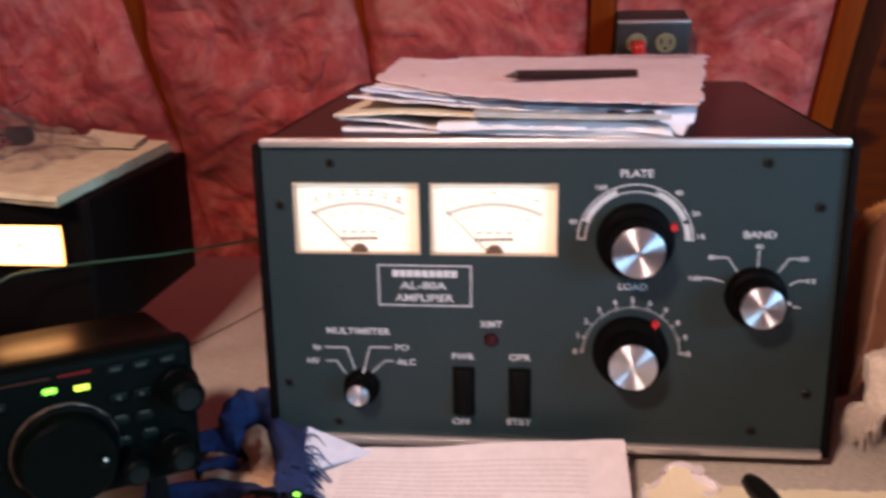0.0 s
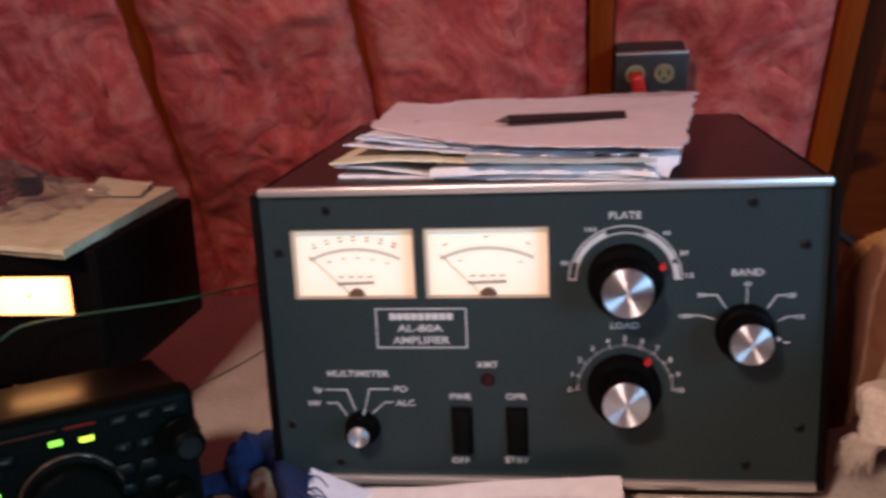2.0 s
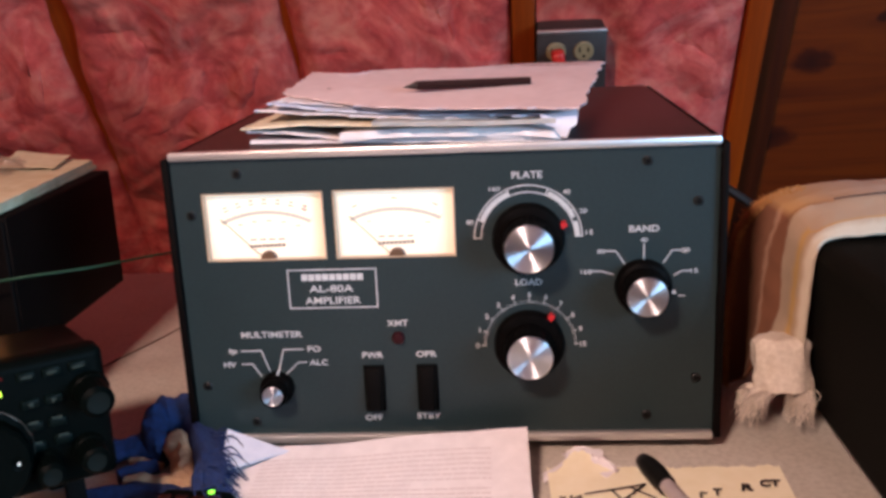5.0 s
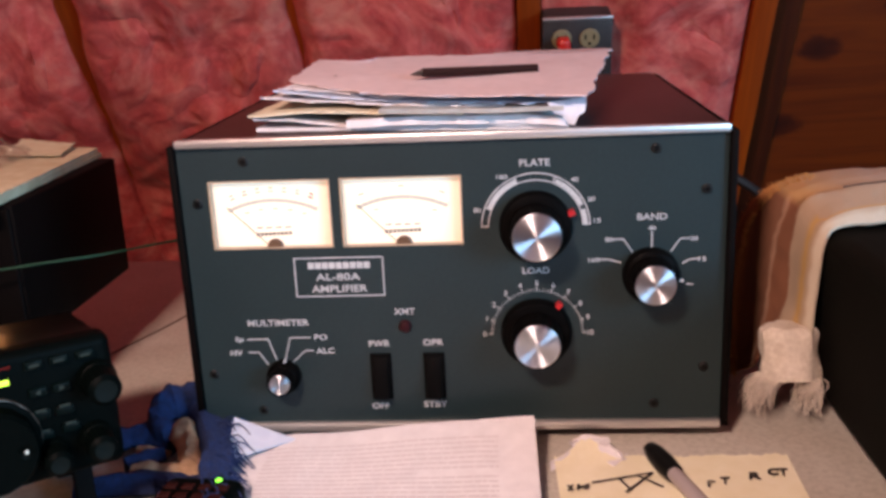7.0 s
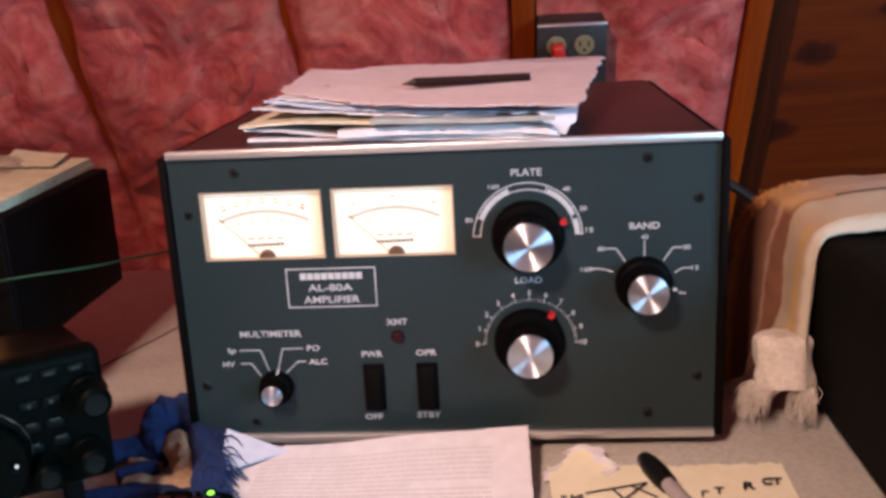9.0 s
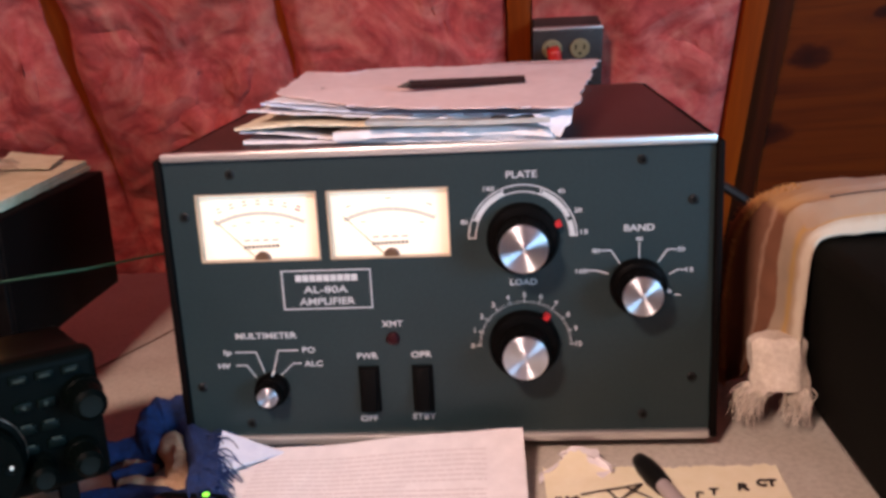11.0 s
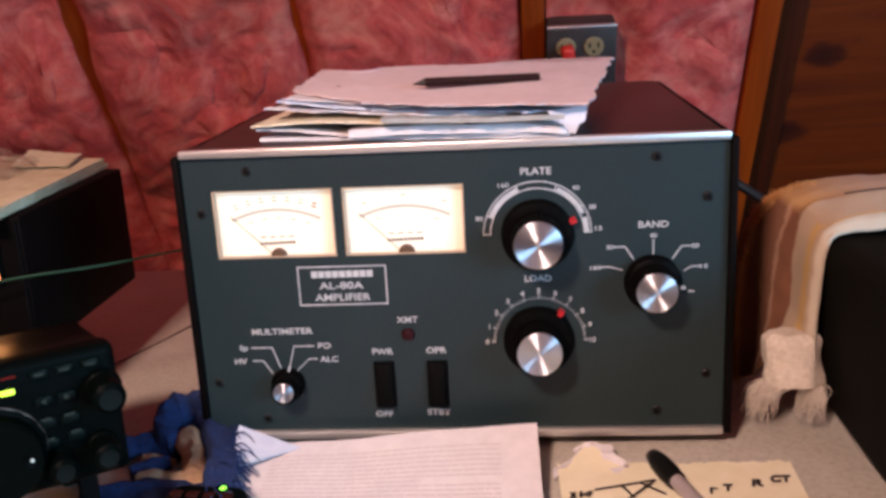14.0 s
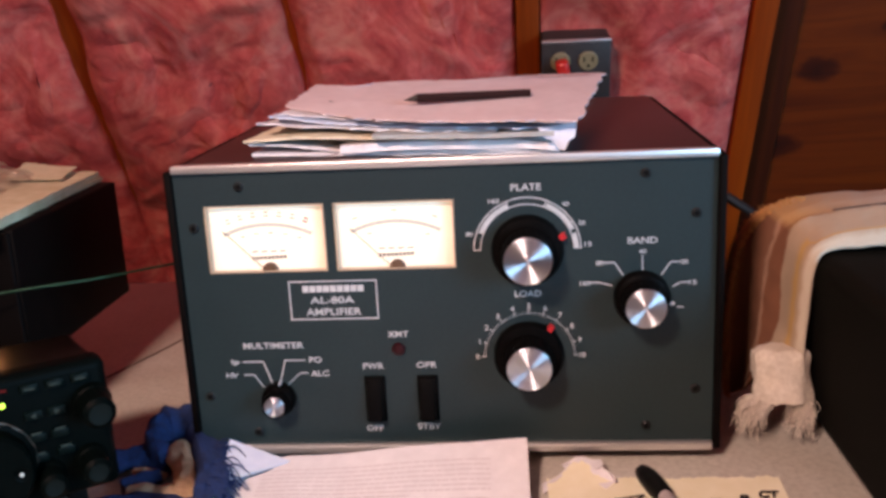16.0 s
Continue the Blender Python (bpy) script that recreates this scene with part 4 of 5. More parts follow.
def sheet(at, thick=0.0006, nx=28, ny=24, ragged=0.0, seed=0.0):
    bm = bmesh.new()
    top, low = [], []
    for j in range(ny + 1):
        u, w = [], []
        for i in range(nx + 1):
            p = at(i / nx, j / ny)
            if i in (0, nx) or j in (0, ny):
                q = Vector((p.x * 90, p.y * 90, seed))
                p.x += ragged * noise.noise(q)
                p.y += ragged * (noise.noise(q + Vector((3, 7, 1))) + 0.35 * noise.noise(q * 3.7))
            u.append(bm.verts.new(p + Vector((0, 0, thick))))
            w.append(bm.verts.new(p))
        top.append(u)
        low.append(w)
    for j in range(ny):
        for i in range(nx):
            bm.faces.new((top[j][i], top[j][i + 1], top[j + 1][i + 1], top[j + 1][i]))
            bm.faces.new((low[j][i], low[j + 1][i], low[j + 1][i + 1], low[j][i + 1]))
    for j in range(ny):
        for i in (0, nx):
            bm.faces.new((top[j][i], top[j + 1][i], low[j + 1][i], low[j][i]))
    for i in range(nx):
        for j in (0, ny):
            bm.faces.new((top[j][i], top[j][i + 1], low[j][i + 1], low[j][i]))
    return bm


def printed_line(at, s0, s1, t, width, lift=0.0011, bm=None):
    """A bar of print that lies on a sheet."""
    bm = bm or bmesh.new()
    rows, steps = [], max(2, round((s1 - s0) * 20))
    for k in range(steps + 1):
        s = s0 + (s1 - s0) * k / steps
        rows.append([bm.verts.new(at(s, t + e) + Vector((0, 0, lift))) for e in (-width / 2, width / 2)])
    for a, b in zip(rows, rows[1:]):
        bm.faces.new((a[0], b[0], b[1], a[1]))
    return bm


H = 0.9398


def along(profile, s):
    """Straight steps between the (place, value) pairs of a profile."""
    for (a, u), (b, v) in zip(profile, profile[1:]):
        if s <= b:
            return u + (v - u) * (s - a) / (b - a)
    return profile[-1][1]


NONE = ((0, 0), (1, 0))
stack = [
    # front left, front right, back right, back left, material, thickness, wave, rise of the front edge, reach of the front edge, reach of the back edge, label
    ((-0.138, 0.046, H), (0.080, 0.013, H), (0.086, 0.190, H), (-0.132, 0.210, H), PAPER, 0.0022, 0.0003, NONE, NONE, NONE, "white sheets at the bottom of a paper pile"),
    ((-0.139, 0.044, H + 0.0030), (0.060, 0.014, H + 0.0026), (0.075, 0.190, H + 0.003), (-0.130, 0.210, H + 0.003), PAPER, 0.0016, 0.0004, ((0, 0.0050), (0.15, 0.0042), (0.33, 0), (1, 0)), NONE, NONE, "bent white sheets with curled edges"),
    ((-0.070, 0.028, H + 0.0030), (0.078, 0.010, H + 0.0034), (0.088, 0.185, H + 0.004), (-0.060, 0.200, H + 0.004), PAPER, 0.0056, 0.0005, ((0, -0.0005), (0.3, 0.0015), (0.8, 0.0016), (1, -0.001)), NONE, NONE, "thick white booklet lying on the amplifier"),
    ((-0.142, 0.040, H + 0.0098), (0.010, 0.016, H + 0.0108), (0.050, 0.180, H + 0.011), (-0.125, 0.200, H + 0.012), PAPER_CREAM, 0.0016, 0.0010, ((0, 0.0005), (0.25, 0.0032), (0.5, 0.0022), (1, 0)), NONE, NONE, "creased cream envelope in a paper pile"),
    ((-0.046, 0.016, H + 0.0128), (0.076, 0.002, H + 0.0122), (0.094, 0.180, H + 0.013), (-0.040, 0.195, H + 0.0135), PAPER_GREY, 0.0030, 0.0006, ((0, 0.001), (0.6, 0), (1, 0.0012)), NONE, NONE, "grey card folder in a paper pile"),
    ((-0.131, 0.050, H + 0.0170), (0.040, 0.014, H + 0.0166), (0.070, 0.170, H + 0.019), (-0.115, 0.180, H + 0.021), PAPER, 0.0010, 0.0018, ((0, 0.0058), (0.2, 0.0035), (0.5, 0.0006), (1, 0)), NONE, NONE, "wrinkled white sheet in a paper pile"),
    ((-0.126, 0.055, H + 0.0195), (0.087, 0.002, H + 0.0172), (0.104, 0.175, H + 0.023), (-0.110, 0.185, H + 0.026), PAPER_BLUE_TINT, 0.0011, 0.0012, ((0, 0.0066), (0.2, 0.0030), (0.45, 0.0002), (1, 0)), NONE, NONE, "sheet in a paper pile with bluish shade tinted in"),
    ((-0.119, 0.060, H + 0.0222), (0.088, 0.002, H + 0.0200), (0.108, 0.180, H + 0.027), (-0.105, 0.176, H + 0.031), PAPER, 0.0009, 0.0016, ((0, 0.0052), (0.2, 0.0022), (0.4, 0), (1, 0.0006)), NONE, NONE, "wrinkled white sheet in a paper pile"),
    ((-0.122, 0.084, H + 0.0280), (0.0915, -0.008, H + 0.0238), (0.128, 0.214, H + 0.0345), (-0.116, 0.178, H + 0.0375), PAPER_PINK_BOUNCE, 0.0009, 0.0010, ((0, 0.0012), (0.15, 0.0002), (0.35, -0.0010), (1, 0)), ((0, 0), (0.12, -0.010), (0.32, -0.026), (0.5, -0.026), (0.8, -0.012), (1, 0)),
     ((0, 0), (0.14, -0.026), (0.17, -0.024), (0.20, 0.0), (0.35, 0.002), (0.52, -0.016), (0.75, 0.0), (1, 0)), "torn printed sheet on top of a pile, pink bounce light tinted in"),
]
for k, (a, b, c, d, mat, thick, wave, rise, fore, rear, label) in enumerate(stack):
    plain = leaf((a, b, c, d), wave, 4.3 * k)

    def at(s, t, plain=plain, rise=rise, fore=fore, rear=rear):
        p = plain(s, t)
        p.z += along(rise, s) * (1 - t) ** 2
        p.y += along(fore, s) * (1 - t) ** 3 + along(rear, s) * t ** 4
        return p
    bm = sheet(at, thick, 44, 24, ragged=0.006 if k >= 5 else 0.0018, seed=k)
    name = "envelope" if "envelope" in label else "booklet" if "booklet" in label else "folder" if "folder" in label else "paper_sheet"
    ob = whole(name, bm, mat, label, "paper", group="papers on the amplifier")
    if k == len(stack) - 1:
        dice = random.Random(8)
        for s0, s1, t in ((0.60, 0.97, 0.945), (0.72, 0.95, 0.910)):
            words, x = bmesh.new(), s0
            while x < s1:
                n = dice.uniform(0.010, 0.030)
                printed_line(at, x, min(s1, x + n), t, 0.018, 0.0022, words)
                x += n + 0.006
            part("print_line", words, PRINT_BROWN, ob, "faded brown print")
        part("print_line", printed_line(at, 0.135, 0.150, 0.30, 0.020), PEN_INK, ob, "small dark spot")
# the dog-ear that hangs from the blue-tinted sheet
bm = sheet(leaf(((0.072, 0.001, H + 0.005), (0.088, -0.003, H + 0.004), (0.0905, 0.000, H + 0.0205), (0.066, 0.006, H + 0.0180)), 0.001, 9.0), 0.0008, 8, 8)
for v in bm.verts:
    if v.co.z < H + 0.012:
        v.co.x = 0.081 + (v.co.x - 0.081) * max(0.12, (v.co.z - H) / 0.019)
whole("paper_scrap", bm, PAPER_BLUE_TINT, "folded paper corner hanging from a pile, daylight blue tinted in", "paper", group="papers on the amplifier")
# Dark pointed slot-like mark on the top sheet, built as a pencil shape.
pencil = thing("pencil", Matrix(), "dark brown slot-like mark built as a short pencil", "pencil")
line = [Vector((-0.020, 0.073, 0.974)), Vector((0.062, 0.095, 0.972))]
part("barrel", tube([line[0] + (line[1] - line[0]) * k / 6 for k in range(7)], 0.0036, 6), material("dark_brown_lacquer", (0.022, 0.009, 0.008), 0.5, Specular_IOR_Level=0.1), pencil)
part("tip", tube([line[0], line[0] + Vector((-0.009, -0.0018, -0.001))], 0.0031, 6, taper=0.9), material("dark_pencil_tip", (0.012, 0.006, 0.005), 0.6), pencil)

# printed sheet in front of the amplifier, its far edge curling up
at = leaf(((-0.160, -0.300, D + 0.0015), (0.061, -0.310, D + 0.0015), (0.0530, -0.0223, D + 0.0275), (-0.1553, -0.0153, D + 0.0060)), 0.0012, 2.2)


def curled(s, t, at=at):
    p = at(s, t)
    flat = at(s, 0.0).z
    p.z = D + 0.0030 + 0.0010 * noise.noise(Vector((s * 4, t * 4, 0))) + (p.z - flat) * (t ** 3.2)
    return p


page = whole("printed_page", sheet(curled, 0.0006, 30, 40), PAPER, "white printed page with rows of grey text on the desk", "paper")
dice = random.Random(21)
for k in range(40):
    t, words, x, end = 0.940 - 0.0165 * k, bmesh.new(), 0.13, 0.88 - 0.25 * (k % 11 == 7)
    while x < end:
        n = dice.uniform(0.012, 0.050)
        printed_line(curled, x, min(end, x + n), t, 0.0060, bm=words)
        x += n + 0.004
    part("print_line", words, PRINT_GREY, page)
corner = bmesh.new()
for z in (0.0, 0.0007):
    corner.faces.new([corner.verts.new((x, y, h + z)) for x, y, h in ((-0.1594, -0.0065, D + 0.0220), (-0.1524, -0.0534, D + 0.0130), (-0.1119, -0.0227, D + 0.0125))])
lo, hi = list(corner.faces)
for k in range(3):
    corner.faces.new((lo.verts[k], lo.verts[(k + 1) % 3], hi.verts[(k + 1) % 3], hi.verts[k]))
whole("paper_scrap", corner, PAPER_BLUE_TINT, "folded corner on a printed page, daylight blue tinted in", "paper")

# torn yellow note with handwriting
def note_at(s, t):
    p = leaf(((0.072, -0.240, D + 0.001), (0.215, -0.238, D + 0.001), (0.2195, -0.030, D + 0.0022), (0.0655, -0.033, D + 0.0022)), 0.0008, 7.7)(s, t)
    if t == 1.0:
        p.y += 0.0035 * noise.noise(Vector((s * 60, 1.5, 2))) + 0.002 * noise.noise(Vector((s * 170, 4, 2))) + (0.016 * math.exp(-((s - 0.14) / 0.07) ** 2))
        p.z += 0.006 * math.exp(-((s - 0.16) / 0.09) ** 2)
    return p


note = whole("paper_note", sheet(note_at, 0.0006, 90, 24), PAPER_YELLOW, "torn yellow note with black handwriting on the desk", "paper")
part("torn_edge", sheet(leaf(((0.068, -0.036, D + 0.004), (0.114, -0.036, D + 0.004), (0.104, -0.026, D + 0.009), (0.086, -0.014, D + 0.012)), 0.008, 3.3), 0.0006, 60, 36, 0.022), PAPER, note, "ragged white torn flap")
flat = pose(0, 0, D + 0.0042, -90, 0, 0)
lettering("R", 0.1905, -0.0610, 0.0085, 0.0075, 0, note, PEN_INK, "handwriting", flat, 0.034, 0.2)
lettering("CT", 0.2070, -0.0560, 0.0085, 0.0135, 0, note, PEN_INK, "handwriting", flat, 0.034, 0.2)
lettering("T", 0.1720, -0.0665, 0.0080, 0.0060, 0, note, PEN_INK, "handwriting", flat, 0.034, 0.2)
for a, b in (((0.088, -0.068), (0.128, -0.056)), ((0.105, -0.062), (0.112, -0.078)), ((0.128, -0.056), (0.108, -0.080)), ((0.086, -0.070), (0.078, -0.076)), ((0.118, -0.060), (0.132, -0.074)), ((0.0725, -0.078), (0.0755, -0.071)), ((0.0755, -0.078), (0.0725, -0.071)), ((0.0785, -0.077), (0.0795, -0.070)), ((0.0825, -0.076), (0.0860, -0.073)), ((0.1600, -0.074), (0.1610, -0.067)), ((0.1610, -0.067), (0.1650, -0.068))):
    bm = stroke(bmesh.new(), a, b, 0.0016, 0, 0.0002)
    bmesh.ops.transform(bm, matrix=flat, verts=bm.verts)
    part("pen_stroke", bm, PEN_INK, note, "black pen stroke")
pen = thing("pen", pose(0.1280, -0.034, D + 0.0110, 0, 0, 17), "black ballpoint pen with a fat cap on a note", "pen")
part("cap", lathe([(0.0022, 0.0), (0.0050, 0.003), (0.0066, 0.012), (0.0071, 0.026), (0.0060, 0.038)], 20), PEN_BLACK, pen)
part("barrel", lathe([(0.0048, 0.037), (0.0048, 0.120), (0.0012, 0.132)], 18), material("grey_pen_barrel", (0.34, 0.30, 0.30), 0.4), pen, "grey barrel")

# ---- fringed blue cloth ----
cloth = thing("fringed_cloth", pose(0, 0, 0), "bunched royal blue cloth with a frayed fringe on the desk", "cloth")


def rope(points, width, height, seed, folds=5):
    """A bunched roll of cloth along a line, with lengthwise folds."""
    path = smooth_path(points, 7)
    bm, rings, seg = bmesh.new(), [], 20
    for k, p in enumerate(path):
        d = (path[min(k + 1, len(path) - 1)] - path[max(k - 1, 0)])
        side = Vector((d.y, -d.x, 0)).normalized()
        swell = 1 + 0.25 * noise.noise(Vector((k * 0.21, seed, 0)))
        ring = []
        for j in range(seg):
            a = 2 * math.pi * j / seg
            r = 1 + 0.16 * math.cos(folds * a + 0.1 * k) + 0.22 * noise.noise(Vector((math.cos(a) * 2, math.sin(a) * 2, k * 0.3 + seed)))
            ring.append(bm.verts.new(p + side * (width * swell * r * math.cos(a)) + Vector((0, 0, height * swell * r * math.sin(a)))))
        rings.append(ring)
    for a, b in zip(rings, rings[1:]):
        for j in range(seg):
            bm.faces.new((a[j], a[(j + 1) % seg], b[(j + 1) % seg], b[j]))
    bm.faces.new(rings[0][::-1])
    bm.faces.new(rings[-1])
    for v in bm.verts:
        v.co.z = max(v.co.z, D + 0.0008)
    return bm


part("fold", rope([(-0.199, 0.028, D + 0.022), (-0.204, 0.014, D + 0.026), (-0.212, 0.007, D + 0.026), (-0.214, -0.004, D + 0.022), (-0.208, -0.013, D + 0.015), (-0.200, -0.016, D + 0.010)], 0.0110, 0.0120, 1.0, 3), BLUE_CLOTH, cloth)
part("fold", rope([(-0.246, -0.019, D + 0.008), (-0.233, -0.013, D + 0.010), (-0.219, -0.011, D + 0.011), (-0.204, -0.016, D + 0.010)], 0.0090, 0.0085, 4.0, 3), BLUE_CLOTH, cloth)
part("fold", rope([(-0.200, 0.027, D + 0.014), (-0.180, -0.007, D + 0.014), (-0.165, -0.039, D + 0.013), (-0.156, -0.066, D + 0.011), (-0.151, -0.102, D + 0.009)], 0.0105, 0.0110, 7.0, 4), BLUE_CLOTH, cloth)
part("fold", rope([(-0.245, -0.081, D + 0.007), (-0.220, -0.076, D + 0.008), (-0.199, -0.072, D + 0.008), (-0.175, -0.077, D + 0.008), (-0.158, -0.081, D + 0.007)], 0.0085, 0.0075, 9.0, 4), BLUE_CLOTH, cloth)
part("fold", rope([(-0.225, -0.047, D + 0.006), (-0.215, -0.038, D + 0.007), (-0.204, -0.030, D + 0.006)], 0.0050, 0.0050, 11.0, 3), BLUE_CLOTH, cloth)
part("lining", rope([(-0.197, -0.012, D + 0.016), (-0.186, -0.029, D + 0.014), (-0.179, -0.045, D + 0.011), (-0.177, -0.058, D + 0.008)], 0.0085, 0.0080, 12.0, 3), WHITE_CLOTH, cloth, "grubby white lining")
part("lining", rope([(-0.178, -0.050, D + 0.007), (-0.188, -0.056, D + 0.007), (-0.202, -0.054, D + 0.006), (-0.218, -0.053, D + 0.005)], 0.0095, 0.0050, 14.0, 3), WHITE_CLOTH, cloth, "grubby white lining")
part("lining", rope([(-0.203, -0.030, D + 0.005), (-0.214, -0.026, D + 0.006), (-0.225, -0.024, D + 0.005)], 0.0050, 0.0040, 16.0, 3), WHITE_CLOTH, cloth, "grubby white lining")
rng = random.Random(4)
bm = bmesh.new()
for k in range(260):
    t = rng.random()
    p = Vector((-0.177 + 0.010 * rng.random() + 0.020 * t, -0.001 - 0.110 * t, D + 0.008 + 0.012 * rng.random()))
    a = radians(rng.uniform(-75, 25))
    n = rng.uniform(0.012, 0.026)
    q = p + Vector((math.cos(a) * n * 0.6, math.sin(a) * n * 0.6, rng.uniform(-0.002, 0.006)))
    e = q + Vector((math.cos(a - 0.4) * n * 0.5, math.sin(a - 0.4) * n * 0.5, -0.008))
    e.z = max(e.z, D + 0.004)
    tube(smooth_path([p, q, e], 3), 0.0009, 5, bm, 0.7)
tagged(part("fringe", bm, BLUE_CLOTH, cloth, "frayed blue threads"), kind="stuff")

# ---- hand microphone with a keypad ----
mic = thing("hand_microphone", pose(-0.160, -0.138, D, 0, 0, -6), "black hand microphone with dark red keys on the desk", "microphone")
part("mic_body", solid((-0.026, -0.060, 0.0), (0.026, 0.054, 0.021), 0.008, 4), RADIO_BLACK, mic)
key = mesh_of("key", solid((-0.0040, -0.0030, 0.0), (0.0040, 0.0030, 0.0025), 0.0008), material("dull_red_key", (0.022, 0.005, 0.004), 0.6, Specular_IOR_Level=0.1))
for i in range(4):
    for j in range(4):
        share("key", key, mic, (-0.0165 + 0.011 * i, 0.036 - 0.011 * j, 0.0205))
part("indicator_lamp", lathe([(0.0022, 0.0), (0.0022, 0.001), (0.001, 0.002)], 12, pose(0, 0, 0, -90, 0, 0)), GREEN_LED, mic, "lit green indicator", at=(0.010, 0.0465, 0.0202))

# ---- transceiver ----
RADIO = pose(-0.270, -0.1656, D, 0, 0, 35) @ Matrix.Scale(0.94, 4)
radio = thing("radio_transceiver", RADIO, "black radio transceiver with a glowing amber display", "radio")
B = 0.0486
lid = solid((-0.098, 0.014, B + 0.001), (0.098, 0.122, B + 0.084), 0.004, 3)
for v in lid.verts:
    if v.co.z > B + 0.05:
        v.co.z -= 0.016 * (v.co.y - 0.014) / 0.108
part("case", lid, RADIO_TOP, radio, "dark glossy sheet-metal case")
part("front_panel", solid((-0.100, 0.0, B), (0.100, 0.020, B + 0.087), 0.006, 4), RADIO_BLACK, radio)
for x in (-0.075, 0.075):
    part("stand_leg", solid((x - 0.006, 0.018, 0.0), (x + 0.006, 0.030, B + 0.002), 0.002), RUBBER, radio)
    part("foot", solid((x - 0.008, 0.098, 0.0), (x + 0.008, 0.114, B + 0.002), 0.002), RUBBER, radio)
disp = part("display", solid((-0.0830, -0.0012, B + 0.030), (-0.0300, 0.001, B + 0.0625), 0.0006, 1), LCD, radio, "glowing amber liquid-crystal display")
bm = bmesh.new()
for lo, hi in (((-0.0856, -0.0022, B + 0.0275), (-0.0828, 0.001, B + 0.0650)), ((-0.0302, -0.0022, B + 0.0275), (-0.0274, 0.001, B + 0.0650)), ((-0.0828, -0.0022, B + 0.0623), (-0.0302, 0.001, B + 0.0650)), ((-0.0828, -0.0022, B + 0.0275), (-0.0302, 0.001, B + 0.0302))):
    block(bm, lo, hi, 0.0006, 1)
part("display_bezel", bm, RADIO_BLACK, disp)
bm = bmesh.new()
for k in range(6):
    x = -0.072 + 0.0058 * k
    stroke(bm, (x, B + 0.0420), (x, B + 0.0500), 0.0030, -0.0015, 0.0002)
for x0, x1, z, w in ((-0.078, -0.060, 0.0575, 0.0018), (-0.056, -0.040, 0.0572, 0.0016), (-0.076, -0.070, 0.0365, 0.004), (-0.064, -0.038, 0.0345, 0.0016)):
    stroke(bm, (x0, B + z), (x1, B + z), w, -0.0015, 0.0002)
tagged(part("readout", bm, LCD_INK, disp), kind="stuff")
for x, z, mat, w in ((0.019, 0.0715, GREEN_LED, 0.0036), (0.036, 0.0700, LIME_LED, 0.0040), (-0.016, 0.0478, GREEN_LED, 0.0024)):
    part("indicator_lamp", solid((x - w, -0.0016, B + z - 0.0015), (x + w, 0.001, B + z + 0.0015), 0.0007), mat, radio, "lit green indicator")
dial = part("tuning_dial", lathe([(0.0295, 0.0), (0.0295, 0.003), (0.0265, 0.0045), (0.0265, 0.016), (0.0245, 0.0185), (0.004, 0.0178)], 64, None, 48, 0.02), RADIO_BLACK, radio, "large black tuning dial", at=(0.0235, -0.0005, B + 0.0335))
part("dial_ring", lathe([(0.0298, 0.0), (0.0298, 0.0018), (0.0285, 0.0026)], 64), grained("dull_dial_ring", [(0.3, (0.05, 0.038, 0.03)), (0.7, (0.09, 0.07, 0.055))], 200, (0.3, 0.45), 0, metal=0.6), dial, "dull metal ring")
part("finger_dimple", lathe([(0.0045, 0.0172), (0.0045, 0.0190), (0.0034, 0.0184)], 20), RADIO_BLACK, dial, at=(0.0180, 0, -0.0015))
part("dial_spot", lathe([(0.0014, 0.0172), (0.0010, 0.0196)], 10), material("pale_dial_spot", (0.55, 0.65, 0.62), 0.2), dial, "pale glossy spot", at=(0.0180, 0, -0.0015))
for x, z, r, out in ((0.0890, 0.0605, 0.0106, 0.026), (0.0835, 0.0225, 0.0090, 0.024), (0.0580, 0.0195, 0.0085, 0.022), (-0.046, 0.0125, 0.0085, 0.016)):
    kn = part("knob", lathe([(r * 1.15, 0.0), (r * 1.1, 0.006), (r, 0.007), (r * 0.96, out - 0.002), (r * 0.7, out)], 40, None, 20, 0.04), RADIO_BLACK, radio, "small black rotary knob", at=(x, 0, B + z))
    part("knob_face", lathe([(r * 0.66, out - 0.001), (r * 0.62, out + 0.0008), (0.001, out + 0.0004)], 24), KNOB_FACE, kn, "grey knob face")
button = mesh_of("button", solid((-0.0052, -0.0024, -0.0028), (0.0052, 0.0005, 0.0028), 0.0009), BUTTON)
bar = mesh_of("legend", solid((-0.0030, -0.0027, -0.0007), (0.0030, -0.0022, 0.0007)), LEGEND, False)
arrow = bmesh.new()
arrow.faces.new([arrow.verts.new(p) for p in ((-0.0016, -0.0027, 0), (0.0014, -0.0027, 0.0019), (0.0014, -0.0027, -0.0019))])
arrow = mesh_of("legend", arrow, LEGEND, False)
for x, z, mark in ((0.0545, 0.0775, bar), (0.0690, 0.0775, bar), (0.0840, 0.0775, bar), (0.0545, 0.0600, arrow), (0.0680, 0.0600, arrow), (0.0545, 0.0450, bar), (0.0680, 0.0450, bar),
                   (0.0545, 0.0315, bar), (0.0700, 0.0330, bar), (-0.016, 0.0340, bar), (-0.0165, 0.0600, bar), (-0.074, 0.0130, bar), (-0.022, 0.0120, bar), (-0.009, 0.0680, bar)):
    b = share("button", button, radio, (x, 0, B + z))
    share("legend", mark, b, pose(0, 0, 0.0032 if mark is bar and z < 0.06 else 0, 0, 180 if x > 0.06 and mark is arrow else 0, 0))
bm = stroke(bmesh.new(), (-0.079, B + 0.0765), (-0.060, B + 0.0765), 0.0042, -0.0006, 0.0006)
